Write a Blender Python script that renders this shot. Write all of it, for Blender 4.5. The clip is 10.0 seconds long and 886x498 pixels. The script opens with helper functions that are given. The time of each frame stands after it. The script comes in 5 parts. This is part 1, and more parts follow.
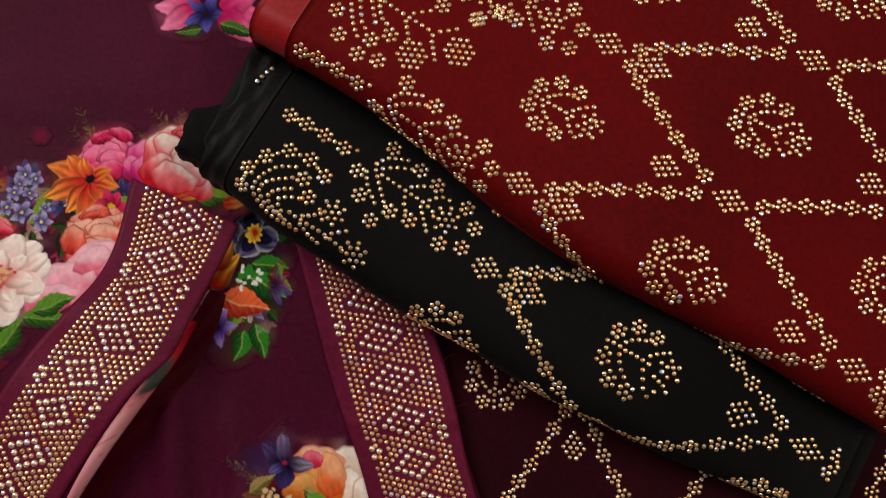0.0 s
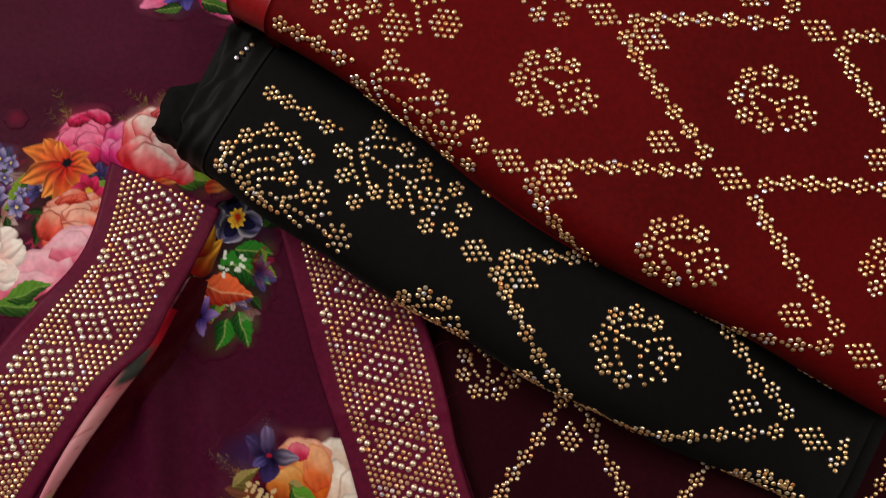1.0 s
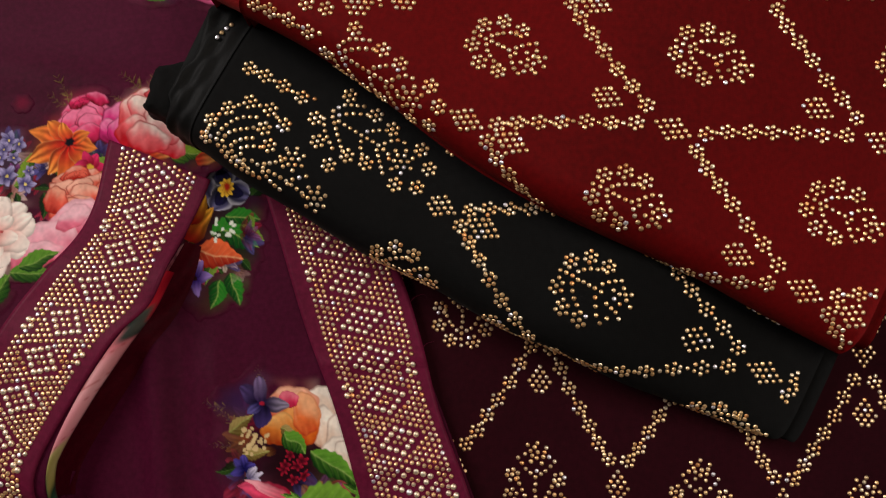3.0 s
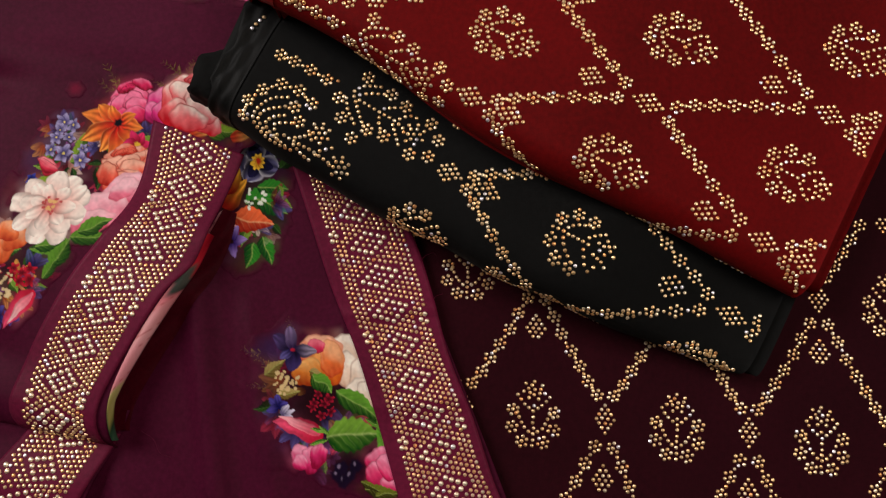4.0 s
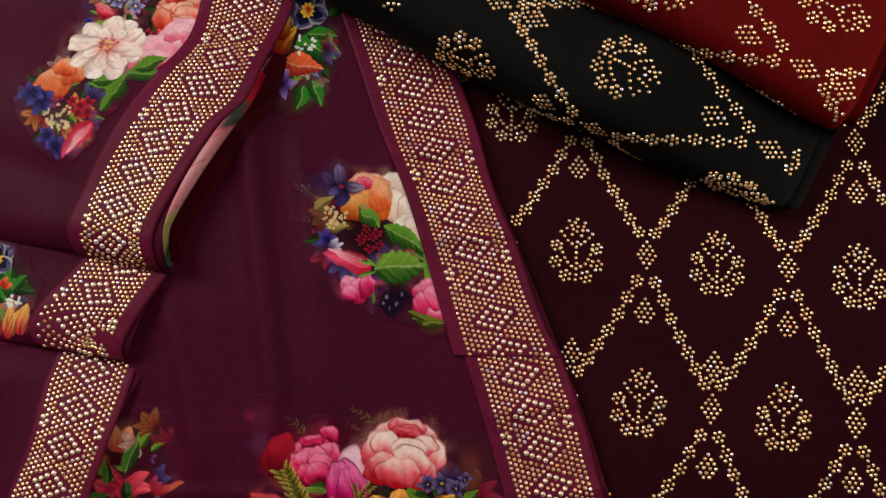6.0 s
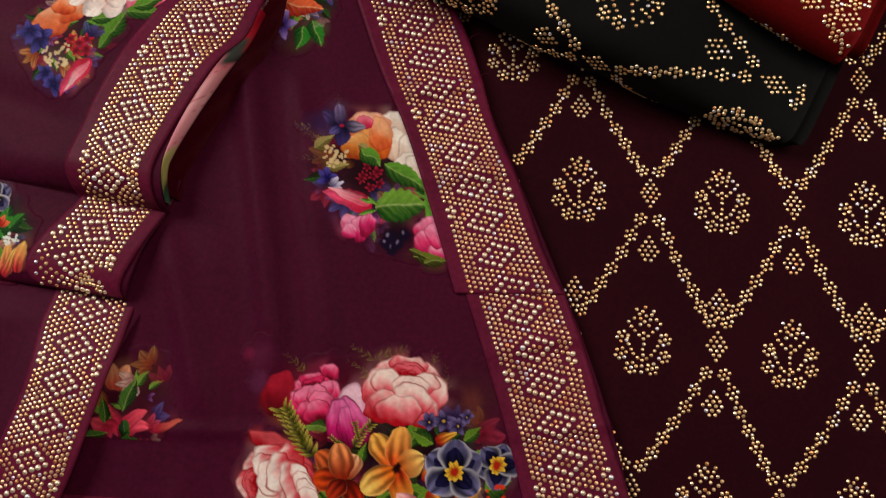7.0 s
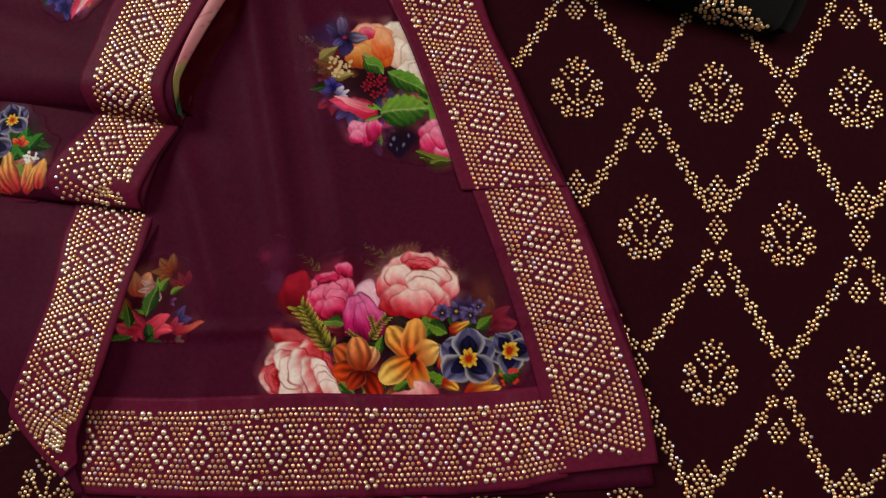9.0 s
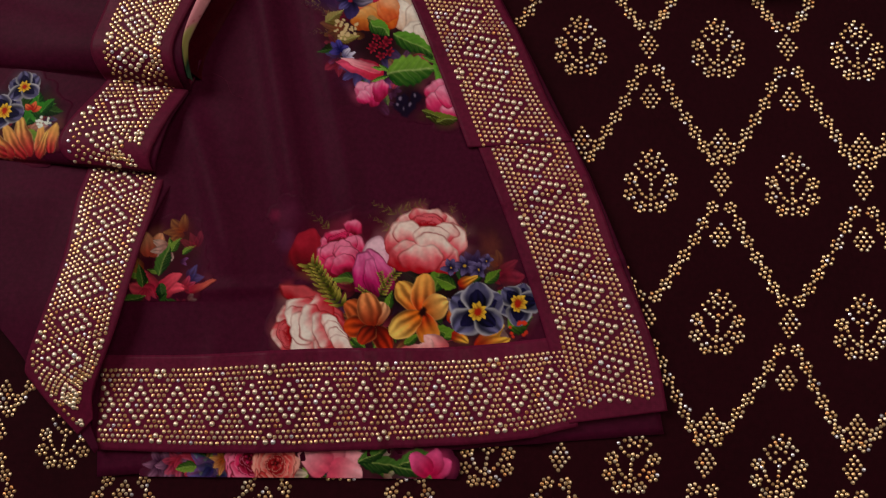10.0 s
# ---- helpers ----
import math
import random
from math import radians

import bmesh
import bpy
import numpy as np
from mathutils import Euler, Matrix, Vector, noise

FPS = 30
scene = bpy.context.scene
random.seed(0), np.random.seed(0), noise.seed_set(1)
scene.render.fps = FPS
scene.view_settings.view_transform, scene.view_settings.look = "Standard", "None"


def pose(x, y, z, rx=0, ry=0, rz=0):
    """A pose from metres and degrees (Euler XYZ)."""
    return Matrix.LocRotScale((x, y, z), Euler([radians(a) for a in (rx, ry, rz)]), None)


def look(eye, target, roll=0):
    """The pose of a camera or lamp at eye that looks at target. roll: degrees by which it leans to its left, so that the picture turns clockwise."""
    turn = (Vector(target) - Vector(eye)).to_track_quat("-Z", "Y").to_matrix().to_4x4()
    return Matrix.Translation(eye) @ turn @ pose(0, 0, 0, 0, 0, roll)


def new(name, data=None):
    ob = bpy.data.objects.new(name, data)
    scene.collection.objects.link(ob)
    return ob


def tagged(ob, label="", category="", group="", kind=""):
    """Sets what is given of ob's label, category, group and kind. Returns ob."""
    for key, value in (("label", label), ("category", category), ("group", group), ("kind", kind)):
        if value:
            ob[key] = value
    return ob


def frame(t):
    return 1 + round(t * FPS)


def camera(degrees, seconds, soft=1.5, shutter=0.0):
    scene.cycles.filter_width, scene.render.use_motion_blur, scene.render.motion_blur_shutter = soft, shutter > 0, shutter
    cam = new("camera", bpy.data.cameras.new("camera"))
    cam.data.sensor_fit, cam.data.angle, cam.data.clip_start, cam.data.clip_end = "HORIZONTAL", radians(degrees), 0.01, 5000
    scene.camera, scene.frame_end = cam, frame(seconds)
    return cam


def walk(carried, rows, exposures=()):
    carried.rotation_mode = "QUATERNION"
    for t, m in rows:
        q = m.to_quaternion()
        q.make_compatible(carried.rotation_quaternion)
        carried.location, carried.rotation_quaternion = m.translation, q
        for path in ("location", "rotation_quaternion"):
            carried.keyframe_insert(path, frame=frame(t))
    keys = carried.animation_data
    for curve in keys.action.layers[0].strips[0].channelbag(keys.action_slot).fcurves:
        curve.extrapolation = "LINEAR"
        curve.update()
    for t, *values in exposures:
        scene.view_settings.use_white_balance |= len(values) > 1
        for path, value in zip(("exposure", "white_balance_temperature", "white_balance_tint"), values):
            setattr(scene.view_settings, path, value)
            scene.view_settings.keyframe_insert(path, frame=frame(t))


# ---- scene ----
cam = camera(62.0, 10.0, 1.2)
PATH = [
    (0, (-0.004, -0.023, 0.355), (0.017, 0.304, -1.618), 9.6),
    (0.5, (-0.001, -0.025, 0.347), (0.017, 0.303, -1.626), 8.9),
    (1, (0.004, -0.026, 0.341), (0.01, 0.292, -1.634), 6.7),
    (1.5, (0.011, -0.028, 0.334), (0.005, 0.278, -1.642), 4.2),
    (2, (0.015, -0.026, 0.328), (-0.011, 0.269, -1.65), 0.1),
    (2.5, (0.025, -0.033, 0.339), (-0.023, 0.26, -1.639), -4.4),
    (2.7, (0.028, -0.039, 0.348), (-0.022, 0.259, -1.629), -5.2),
    (3.8, (0.026, -0.06, 0.404), (-0.014, 0.213, -1.577), -4.9),
    (4, (0.023, -0.071, 0.41), (-0.009, 0.222, -1.568), -3.0),
    (4.5, (0.017, -0.092, 0.413), (-0.014, 0.206, -1.564), -2.6),
    (5, (0.013, -0.126, 0.411), (-0.016, 0.2, -1.562), -1.3),
    (5.5, (0.008, -0.149, 0.407), (-0.032, 0.166, -1.568), -3.6),
    (6, (0.005, -0.169, 0.405), (-0.036, 0.158, -1.568), -3.5),
    (7.3, (0.008, -0.214, 0.393), (-0.048, 0.134, -1.575), -5.6),
    (7.5, (0.007, -0.219, 0.393), (-0.054, 0.121, -1.577), -6.6),
    (8, (0.008, -0.232, 0.398), (-0.046, 0.106, -1.573), -6.2),
    (8.5, (0.008, -0.246, 0.397), (-0.046, 0.091, -1.573), -7.2),
    (9, (0.007, -0.262, 0.398), (-0.046, 0.084, -1.571), -7.7),
    (9.5, (0.006, -0.276, 0.398), (-0.05, 0.071, -1.571), -8.2),
    (10, (0.005, -0.289, 0.398), (-0.058, 0.07, -1.568), -9.8),
]
walk(cam, [(t, look(eye, target, roll)) for t, eye, target, roll in PATH],
     [(0, -0.76), (2.5, -0.76), (4, -0.6), (6, -0.65), (8, -0.62), (8.6, -0.62), (9.4, -0.85), (10, -1.05)])


# ---- world and lights ----
world = bpy.data.worlds.new("world")
scene.world = world
world.use_nodes = True
world.node_tree.nodes["Background"].inputs[0].default_value = (0.9, 0.92, 1.0, 1)
world.node_tree.nodes["Background"].inputs[1].default_value = 0.05


def unseen_lamp(x, y, z, sx, sy, watts, colour, lean=0.0):
    lamp = bpy.data.lights.new("unseen_light", "AREA")
    lamp.shape, lamp.size, lamp.size_y, lamp.energy, lamp.color = "RECTANGLE", sx, sy, watts, colour
    ob = new("unseen_light", lamp)
    ob.matrix_world = pose(x, y, z, 0, lean, 0)
    return ob


# unseen main lamp, leaned in from the upper left for long fold shadows
unseen_lamp(-1.65, 0.8, 1.6, 1.3, 1.1, 60, (1.0, 0.93, 0.90), -42)
# unseen fill lamp, added to brighten the right side and the stones
unseen_lamp(1.0, 0.4, 2.1, 1.1, 1.1, 29, (1.0, 0.89, 0.78))


# ---- materials ----
def lin(r, g, b):
    return tuple((v / 255 / 12.92) if v <= 10 else ((v / 255 + 0.055) / 1.055) ** 2.4 for v in (r, g, b))


def material(name):
    m = bpy.data.materials.new(name)
    m.use_nodes = True
    return m, m.node_tree.nodes, m.node_tree.links, m.node_tree.nodes["Principled BSDF"]


def cloth(name, colour, rough=0.6, sheen=0.03, tint=(1, 0.6, 0.75), weave=2600.0, printed=False, spread=0.3, spec=0.1):
    """Woven cloth: crossed threads as bump, slow blotches in the dye."""
    m, n, l, p = material(name)
    co = n.new("ShaderNodeTexCoord")
    blotch = n.new("ShaderNodeTexNoise")
    blotch.inputs["Scale"].default_value, blotch.inputs["Detail"].default_value = 14, 4
    l.new(co.outputs["Object"], blotch.inputs["Vector"])
    fine = n.new("ShaderNodeTexNoise")
    fine.inputs["Scale"].default_value, fine.inputs["Detail"].default_value = 420, 2
    l.new(co.outputs["Object"], fine.inputs["Vector"])
    both = n.new("ShaderNodeMath")
    both.operation = "ADD"
    l.new(blotch.outputs[0], both.inputs[0])
    l.new(fine.outputs[0], both.inputs[1])
    ramp = n.new("ShaderNodeMapRange")
    ramp.inputs["From Min"].default_value, ramp.inputs["From Max"].default_value = 0.6, 1.4
    ramp.inputs["To Min"].default_value, ramp.inputs["To Max"].default_value = 1 - spread, 1 + spread
    l.new(both.outputs[0], ramp.inputs["Value"])
    dye = n.new("ShaderNodeVectorMath")
    dye.operation = "SCALE"
    dye.inputs[0].default_value = colour
    l.new(ramp.outputs[0], dye.inputs["Scale"])
    out = dye.outputs[0]
    if printed:
        ink = n.new("ShaderNodeVertexColor")
        ink.layer_name = "print"
        mix = n.new("ShaderNodeMix")
        mix.data_type = "RGBA"
        l.new(ink.outputs["Alpha"], mix.inputs[0])
        l.new(out, mix.inputs[6])
        l.new(ink.outputs["Color"], mix.inputs[7])
        out = mix.outputs[2]
    l.new(out, p.inputs["Base Color"])
    p.inputs["Roughness"].default_value = rough
    p.inputs["Specular IOR Level"].default_value = spec
    p.inputs["Sheen Weight"].default_value, p.inputs["Sheen Roughness"].default_value = sheen, 0.4
    p.inputs["Sheen Tint"].default_value = (*tint, 1)
    height = None
    for axis in ("X", "Y"):
        wave = n.new("ShaderNodeTexWave")
        wave.bands_direction = axis
        wave.inputs["Scale"].default_value, wave.inputs["Distortion"].default_value = weave / 6.28, 1.0
        l.new(co.outputs["Object"], wave.inputs["Vector"])
        if height is None:
            height = wave.outputs["Fac"]
        else:
            add = n.new("ShaderNodeMath")
            add.operation = "ADD"
            l.new(height, add.inputs[0])
            l.new(wave.outputs["Fac"], add.inputs[1])
            height = add.outputs[0]
    bump = n.new("ShaderNodeBump")
    bump.inputs["Strength"].default_value, bump.inputs["Distance"].default_value = 0.06, 0.0002
    l.new(height, bump.inputs["Height"])
    l.new(bump.outputs[0], p.inputs["Normal"])
    return m


M_DUPATTA = cloth("dupatta_crepe", lin(70, 12, 38), 0.55, 0.0, (1, 0.4, 0.7), spec=0.05)
M_PRINT = cloth("printed_crepe", lin(70, 12, 38), 0.55, 0.0, (1, 0.6, 0.8), printed=True, spec=0.05)
M_BAND = cloth("satin_band", lin(98, 23, 50), 0.42, 0.0, (1, 0.4, 0.6), weave=1800, spec=0.06)
M_GROUND = cloth("maroon_crepe", lin(41, 5, 14), 0.75, 0.01, (1, 0.5, 0.5), spec=0.06)
M_RED = cloth("red_crepe", lin(98, 5, 7), 0.7, 0.015, (1, 0.4, 0.3), spec=0.08)
M_REDHEM = cloth("red_satin_hem", lin(150, 24, 28), 0.4, 0.06, (1, 0.5, 0.4), spec=0.25)
M_BLACK = cloth("black_crepe", lin(17, 17, 17), 0.75, 0.01, (0.8, 0.9, 1), spec=0.06)
M_BLACKHEM = cloth("black_satin_hem", lin(15, 15, 15), 0.55, 0.015, (0.8, 0.9, 1), spec=0.1)


def stone_material(name, colours, rough=0.38, single=False, metal=1.0):
    m, n, l, p = material(name)
    geo = n.new("ShaderNodeObjectInfo" if single else "ShaderNodeNewGeometry")
    ramp = n.new("ShaderNodeValToRGB")
    ramp.color_ramp.interpolation = "CONSTANT"
    e = ramp.color_ramp.elements
    while len(e) < len(colours):
        e.new(0.5)
    for k, (at, c) in enumerate(colours):
        e[k].position, e[k].color = at, (*c, 1)
    l.new(geo.outputs["Random" if single else "Random Per Island"], ramp.inputs[0])
    l.new(ramp.outputs[0], p.inputs["Base Color"])
    p.inputs["Metallic"].default_value = metal
    p.inputs["Roughness"].default_value = rough
    return m


GOLD = [(0.0, (0.97, 0.67, 0.34)), (0.3, (1.0, 0.74, 0.43)), (0.6, (0.86, 0.55, 0.26)), (0.78, (1.0, 0.84, 0.60)),
        (0.92, (1.0, 0.50, 0.20)), (0.955, (0.95, 0.93, 1.0))]
PALE = [(0.0, (1.0, 0.83, 0.62)), (0.5, (1.0, 0.88, 0.68)), (0.8, (1.0, 0.79, 0.56)), (0.96, (0.97, 0.95, 0.95))]
M_GOLD = stone_material("gold_rhinestone", GOLD, 0.34, False, 0.95)
M_PALE = stone_material("pale_gold_stud", PALE, 0.42, False, 0.95)
M_GOLD_ONE = stone_material("gold_rhinestone_single", GOLD, 0.34, True, 0.95)
M_PALE_ONE = stone_material("pale_gold_stud_single", PALE, 0.42, True, 0.95)


def wall_material(name, colour):
    m, n, l, p = material(name)
    noise_tex = n.new("ShaderNodeTexNoise")
    noise_tex.inputs["Scale"].default_value = 3
    mix = n.new("ShaderNodeMix")
    mix.data_type = "RGBA"
    mix.inputs[6].default_value, mix.inputs[7].default_value = (*colour, 1), (*[c * 0.85 for c in colour], 1)
    l.new(noise_tex.outputs[0], mix.inputs[0])
    l.new(mix.outputs[2], p.inputs["Base Color"])
    p.inputs["Roughness"].default_value = 0.8
    return m


# grey chosen for how much lamp light the unseen walls give back
M_BOUNCE = wall_material("bounce_grey", (0.52, 0.50, 0.48))
M_FLOOR = wall_material("floor_screed", (0.25, 0.22, 0.2))


# ---- mesh helpers ----
def link_mesh(name, verts, faces, mat, parent=None, label="", smooth=True):
    me = bpy.data.meshes.new(name)
    me.from_pydata([tuple(v) for v in verts], [], [tuple(f) for f in faces])
    me.materials.append(mat)
    if smooth:
        me.polygons.foreach_set("use_smooth", [True] * len(me.polygons))
    me.update()
    ob = new(name, me)
    if parent:
        ob.parent = parent
    if label:
        ob["label"] = label
    return ob


def box(name, x0, x1, y0, y1, z0, z1, mat):
    v = [(x, y, z) for z in (z0, z1) for y in (y0, y1) for x in (x0, x1)]
    f = [(0, 2, 3, 1), (4, 5, 7, 6), (0, 1, 5, 4), (2, 6, 7, 3), (0, 4, 6, 2), (1, 3, 7, 5)]
    return tagged(link_mesh(name, v, f, mat, smooth=False), kind="structure")


def spline(points, count):
    """count points at even steps along a smooth curve through the given ones."""
    p = np.array(points, float)
    if len(p) == 2:
        return p[0] + np.linspace(0, 1, count)[:, None] * (p[1] - p[0])
    q = np.vstack([2 * p[0] - p[1], p, 2 * p[-1] - p[-2]])
    fine = []
    for k in range(1, len(q) - 2):
        t = np.linspace(0, 1, 24, endpoint=False)[:, None]
        a, b, c, d = q[k - 1], q[k], q[k + 1], q[k + 2]
        fine.append(0.5 * (2 * b + (c - a) * t + (2 * a - 5 * b + 4 * c - d) * t ** 2 + (3 * b - a - 3 * c + d) * t ** 3))
    fine = np.vstack(fine + [p[-1:]])
    run = np.concatenate([[0], np.cumsum(np.linalg.norm(np.diff(fine, axis=0), axis=1))])
    at = np.linspace(0, run[-1], count)
    return np.stack([np.interp(at, run, fine[:, k]) for k in range(p.shape[1])], 1)


def grid_faces(rows, cols):
    i = np.arange(rows * cols).reshape(rows, cols)
    return np.stack([i[:-1, :-1], i[1:, :-1], i[1:, 1:], i[:-1, 1:]], -1).reshape(-1, 4)


def ruled(left, right, rows, cols, height, lift=0.0):
    """A sheet between two edge curves, lying on a height function."""
    a, b = spline(left, rows), spline(right, rows)
    t = np.linspace(0, 1, cols)[None, :, None]
    xy = a[:, None] * (1 - t) + b[:, None] * t
    z = height(xy[..., 0], xy[..., 1]) + lift
    return np.concatenate([xy, z[..., None]], -1)


def sheet(name, left, right, rows, cols, height, mat, parent, label="", lift=0.0, thick=0.0007):
    """A sheet of cloth with a turned-down edge all round."""
    g = ruled(left, right, rows, cols, height, lift)
    v = g.reshape(-1, 3)
    f = grid_faces(rows, cols)
    idx = np.arange(rows * cols).reshape(rows, cols)
    rim = np.concatenate([idx[0, :], idx[1:, -1], idx[-1, -2::-1], idx[-2:0:-1, 0]])
    low = v[rim] - np.array([0, 0, thick])
    n0, k = len(v), len(rim)
    j = np.arange(k)
    side = np.stack([rim, rim[(j + 1) % k], n0 + (j + 1) % k, n0 + j], 1)
    return link_mesh(name, np.vstack([v, low]), np.vstack([f, side]), mat, parent, label)


SIDES = 8
_a = np.arange(SIDES) * 2 * math.pi / SIDES
_ring = np.stack([np.cos(_a), np.sin(_a)], 1)
STONE_V = np.vstack([np.c_[_ring, np.zeros(SIDES)], np.c_[_ring * 0.92, np.full(SIDES, 0.26)], np.c_[_ring * 0.6, np.full(SIDES, 0.52)],
                     [[0, 0, 0.62]]])
STONE_F = [(k, (k + 1) % SIDES, SIDES + (k + 1) % SIDES, SIDES + k) for k in range(SIDES)]
STONE_F += [(SIDES + k, SIDES + (k + 1) % SIDES, 2 * SIDES + (k + 1) % SIDES, 2 * SIDES + k) for k in range(SIDES)]
STONE_T = [(2 * SIDES + k, 2 * SIDES + (k + 1) % SIDES, 3 * SIDES) for k in range(SIDES)]
DOME = ((1.0, 0.0), (0.96, 0.2), (0.84, 0.38), (0.6, 0.54), (0.3, 0.62))
STUD_V = np.vstack([np.c_[_ring * r, np.full(SIDES, h)] for r, h in DOME] + [[[0, 0, 0.65]]])
STUD_F = [(q * SIDES + k, q * SIDES + (k + 1) % SIDES, (q + 1) * SIDES + (k + 1) % SIDES, (q + 1) * SIDES + k) for q in range(4) for k in range(SIDES)]
STUD_T = [(4 * SIDES + k, 4 * SIDES + (k + 1) % SIDES, 5 * SIDES) for k in range(SIDES)]
rng = np.random.default_rng(7)


SET = {}


def stones(parent, pos, normal, radius, large=False):
    """Notes stones for a thing; they are built together once all of it is laid out."""
    pos, normal = np.asarray(pos, float), np.asarray(normal, float)
    if len(pos):
        SET.setdefault((parent.name, large), []).append(np.c_[pos, normal, np.full(len(pos), radius)])


def frames_of(rows):
    """Axes for stones set square on the cloth, each with a little tilt and turn of its own."""
    up = rows[:, 3:6] + rng.normal(0, 0.09, (len(rows), 3))
    up /= np.linalg.norm(up, axis=1, keepdims=True)
    ang = rng.uniform(0, 6.28, len(rows))
    ref = np.stack([np.cos(ang), np.sin(ang), np.zeros(len(rows))], 1)
    ex = ref - up * (ref * up).sum(1, keepdims=True)
    ex /= np.linalg.norm(ex, axis=1, keepdims=True)
    return ex, np.cross(up, ex), up, rows[:, 6] * rng.uniform(0.94, 1.06, len(rows))


def build_stones(parent, large, middle, most, label):
    """The stones nearest to a place of the plan are parts of their own, the rest is one joined part."""
    rows = np.vstack(SET[(parent.name, large)])
    rows = rows[np.argsort(np.hypot(rows[:, 0] - middle[0], rows[:, 1] - middle[1]))]
    ex, ey, up, rad = frames_of(rows)
    name = "stud" if large else "rhinestone"
    shape, quads, tris = (STUD_V, STUD_F, STUD_T) if large else (STONE_V, STONE_F, STONE_T)
    me = bpy.data.meshes.new(name)
    me.from_pydata(shape.tolist(), [], quads + tris)
    me.polygons.foreach_set("use_smooth", [large] * len(me.polygons))
    me.materials.append(M_PALE_ONE if large else M_GOLD_ONE)
    for k in range(min(most, len(rows))):
        ob = new(name, me)
        ob.parent = parent
        ob.matrix_basis = Matrix([[ex[k][r] * rad[k], ey[k][r] * rad[k], up[k][r] * rad[k], rows[k][r]] for r in range(3)] + [[0, 0, 0, 1]])
    rest = slice(most, None)
    if len(rows) > most:
        q = shape[None] * rad[rest][:, None, None]
        v = rows[rest, None, :3] + q[..., :1] * ex[rest][:, None] + q[..., 1:2] * ey[rest][:, None] + q[..., 2:] * up[rest][:, None]
        base = (np.arange(len(v)) * len(shape))[:, None, None]
        f4, f3 = (np.array(quads)[None] + base).reshape(-1, 4), (np.array(tris)[None] + base).reshape(-1, 3)
        ob = link_mesh("stud_field" if large else "rhinestone_field", v.reshape(-1, 3), f4.tolist() + f3.tolist(), M_PALE if large else M_GOLD, parent, label, smooth=large)
        ob["kind"] = "stuff"


def on_height(height):
    """Turns plan points into places and normals on a height function."""
    def place(xy, lift=0.0):
        xy = np.asarray(xy, float)
        x, y, d = xy[:, 0], xy[:, 1], 0.0008
        z = height(x, y)
        nx, ny = -(height(x + d, y) - height(x - d, y)) / (2 * d), -(height(x, y + d) - height(x, y - d)) / (2 * d)
        n = np.stack([nx, ny, np.ones_like(nx)], 1)
        return np.c_[xy, z + lift], n / np.linalg.norm(n, axis=1, keepdims=True)
    return place


def step(v, a, b):
    t = np.clip((v - a) / (b - a), 0, 1)
    return t * t * (3 - 2 * t)


def ridge(x, y, x0, y0, x1, y1, width, high):
    """A soft ridge (or valley) along a line."""
    dx, dy = x1 - x0, y1 - y0
    length = math.hypot(dx, dy)
    s = ((x - x0) * dx + (y - y0) * dy) / length
    q = ((x - x0) * dy - (y - y0) * dx) / length
    return high * np.exp(-(q / width) ** 2) * step(s, -0.02, 0.02) * (1 - step(s, length - 0.02, length + 0.02))


# ---- heights of the cloths ----
def z_ground(x, y):
    return 0.0015 + 0.0006 * np.sin(9 * x + 4 * y) + 0.0004 * np.sin(31 * x - 17 * y)


def z_dupatta(x, y):
    z = 0.0055 + 0.0008 * np.sin(26 * x + 3 * y) + 0.0004 * np.sin(60 * x + 22 * y + 1)
    z = z + ridge(x, y, -0.120, -0.03, -0.085, -0.2, 0.009, 0.0065) + ridge(x, y, -0.088, -0.05, -0.055, -0.2, 0.007, 0.003)
    z = z + ridge(x, y, -0.15, -0.14, -0.12, -0.23, 0.008, 0.004) - 0.002 * np.exp(-(((x + 0.145) / 0.014) ** 2)) * (1 - step(-y, 0.2, 0.25))
    for x0, x1, w, h in ((-0.05, -0.038, 0.0045, 0.0042), (-0.075, -0.08, 0.004, -0.002), (-0.028, -0.022, 0.003, 0.002), (0.0, 0.005, 0.006, 0.0032), (0.03, 0.045, 0.0045, 0.0032), (-0.13, -0.128, 0.006, 0.0022), (-0.1, -0.104, 0.004, 0.0018)):
        z = z + ridge(x, y, x0, -0.272, x1, -0.335, w, h)
    for y0, y1, w, h in ((-0.05, -0.043, 0.004, 0.002), (-0.098, -0.09, 0.005, 0.002), (-0.19, -0.178, 0.005, 0.0022), (-0.23, -0.222, 0.004, 0.0018)):
        z = z + ridge(x, y, -0.03 - 0.42 * (y0 + 0.05), y0, 0.02 - 0.42 * (y1 + 0.05), y1, w, h)
    z = z + ridge(x, y, -0.19, -0.243, -0.06, -0.236, 0.004, 0.0016)
    return z


def curl(y, fold, high, low, radius):
    """A fold that rolls down to its line."""
    t = np.clip((fold + radius - y) / radius, 0, 1)
    return low + (high - low) * np.sqrt(np.clip(1 - t * t, 0, 1))


def z_upper(x, y):
    lift = 1 - step(y, -0.035, 0.03)
    high = 0.0085 + 0.0155 * lift * (0.55 + 0.45 * step(x, -0.26, -0.19))
    z = curl(y, -0.120 - 0.12 * (x + 0.2), high, 0.009, 0.018)
    z = z + ridge(x, y, -0.36, 0.09, -0.235, 0.072, 0.0080, -0.0030) + ridge(x, y, -0.33, 0.1, -0.12, 0.075, 0.012, 0.002)
    z = z + 0.0014 * np.sin(22 * x - 35 * y) * step(-x, 0.12, 0.2) + ridge(x, y, -0.33, -0.045, -0.2, -0.085, 0.012, -0.003)
    return z - 0.003 * np.exp(-(((y + 0.03) / 0.012) ** 2)) * step(x, -0.21, -0.16)


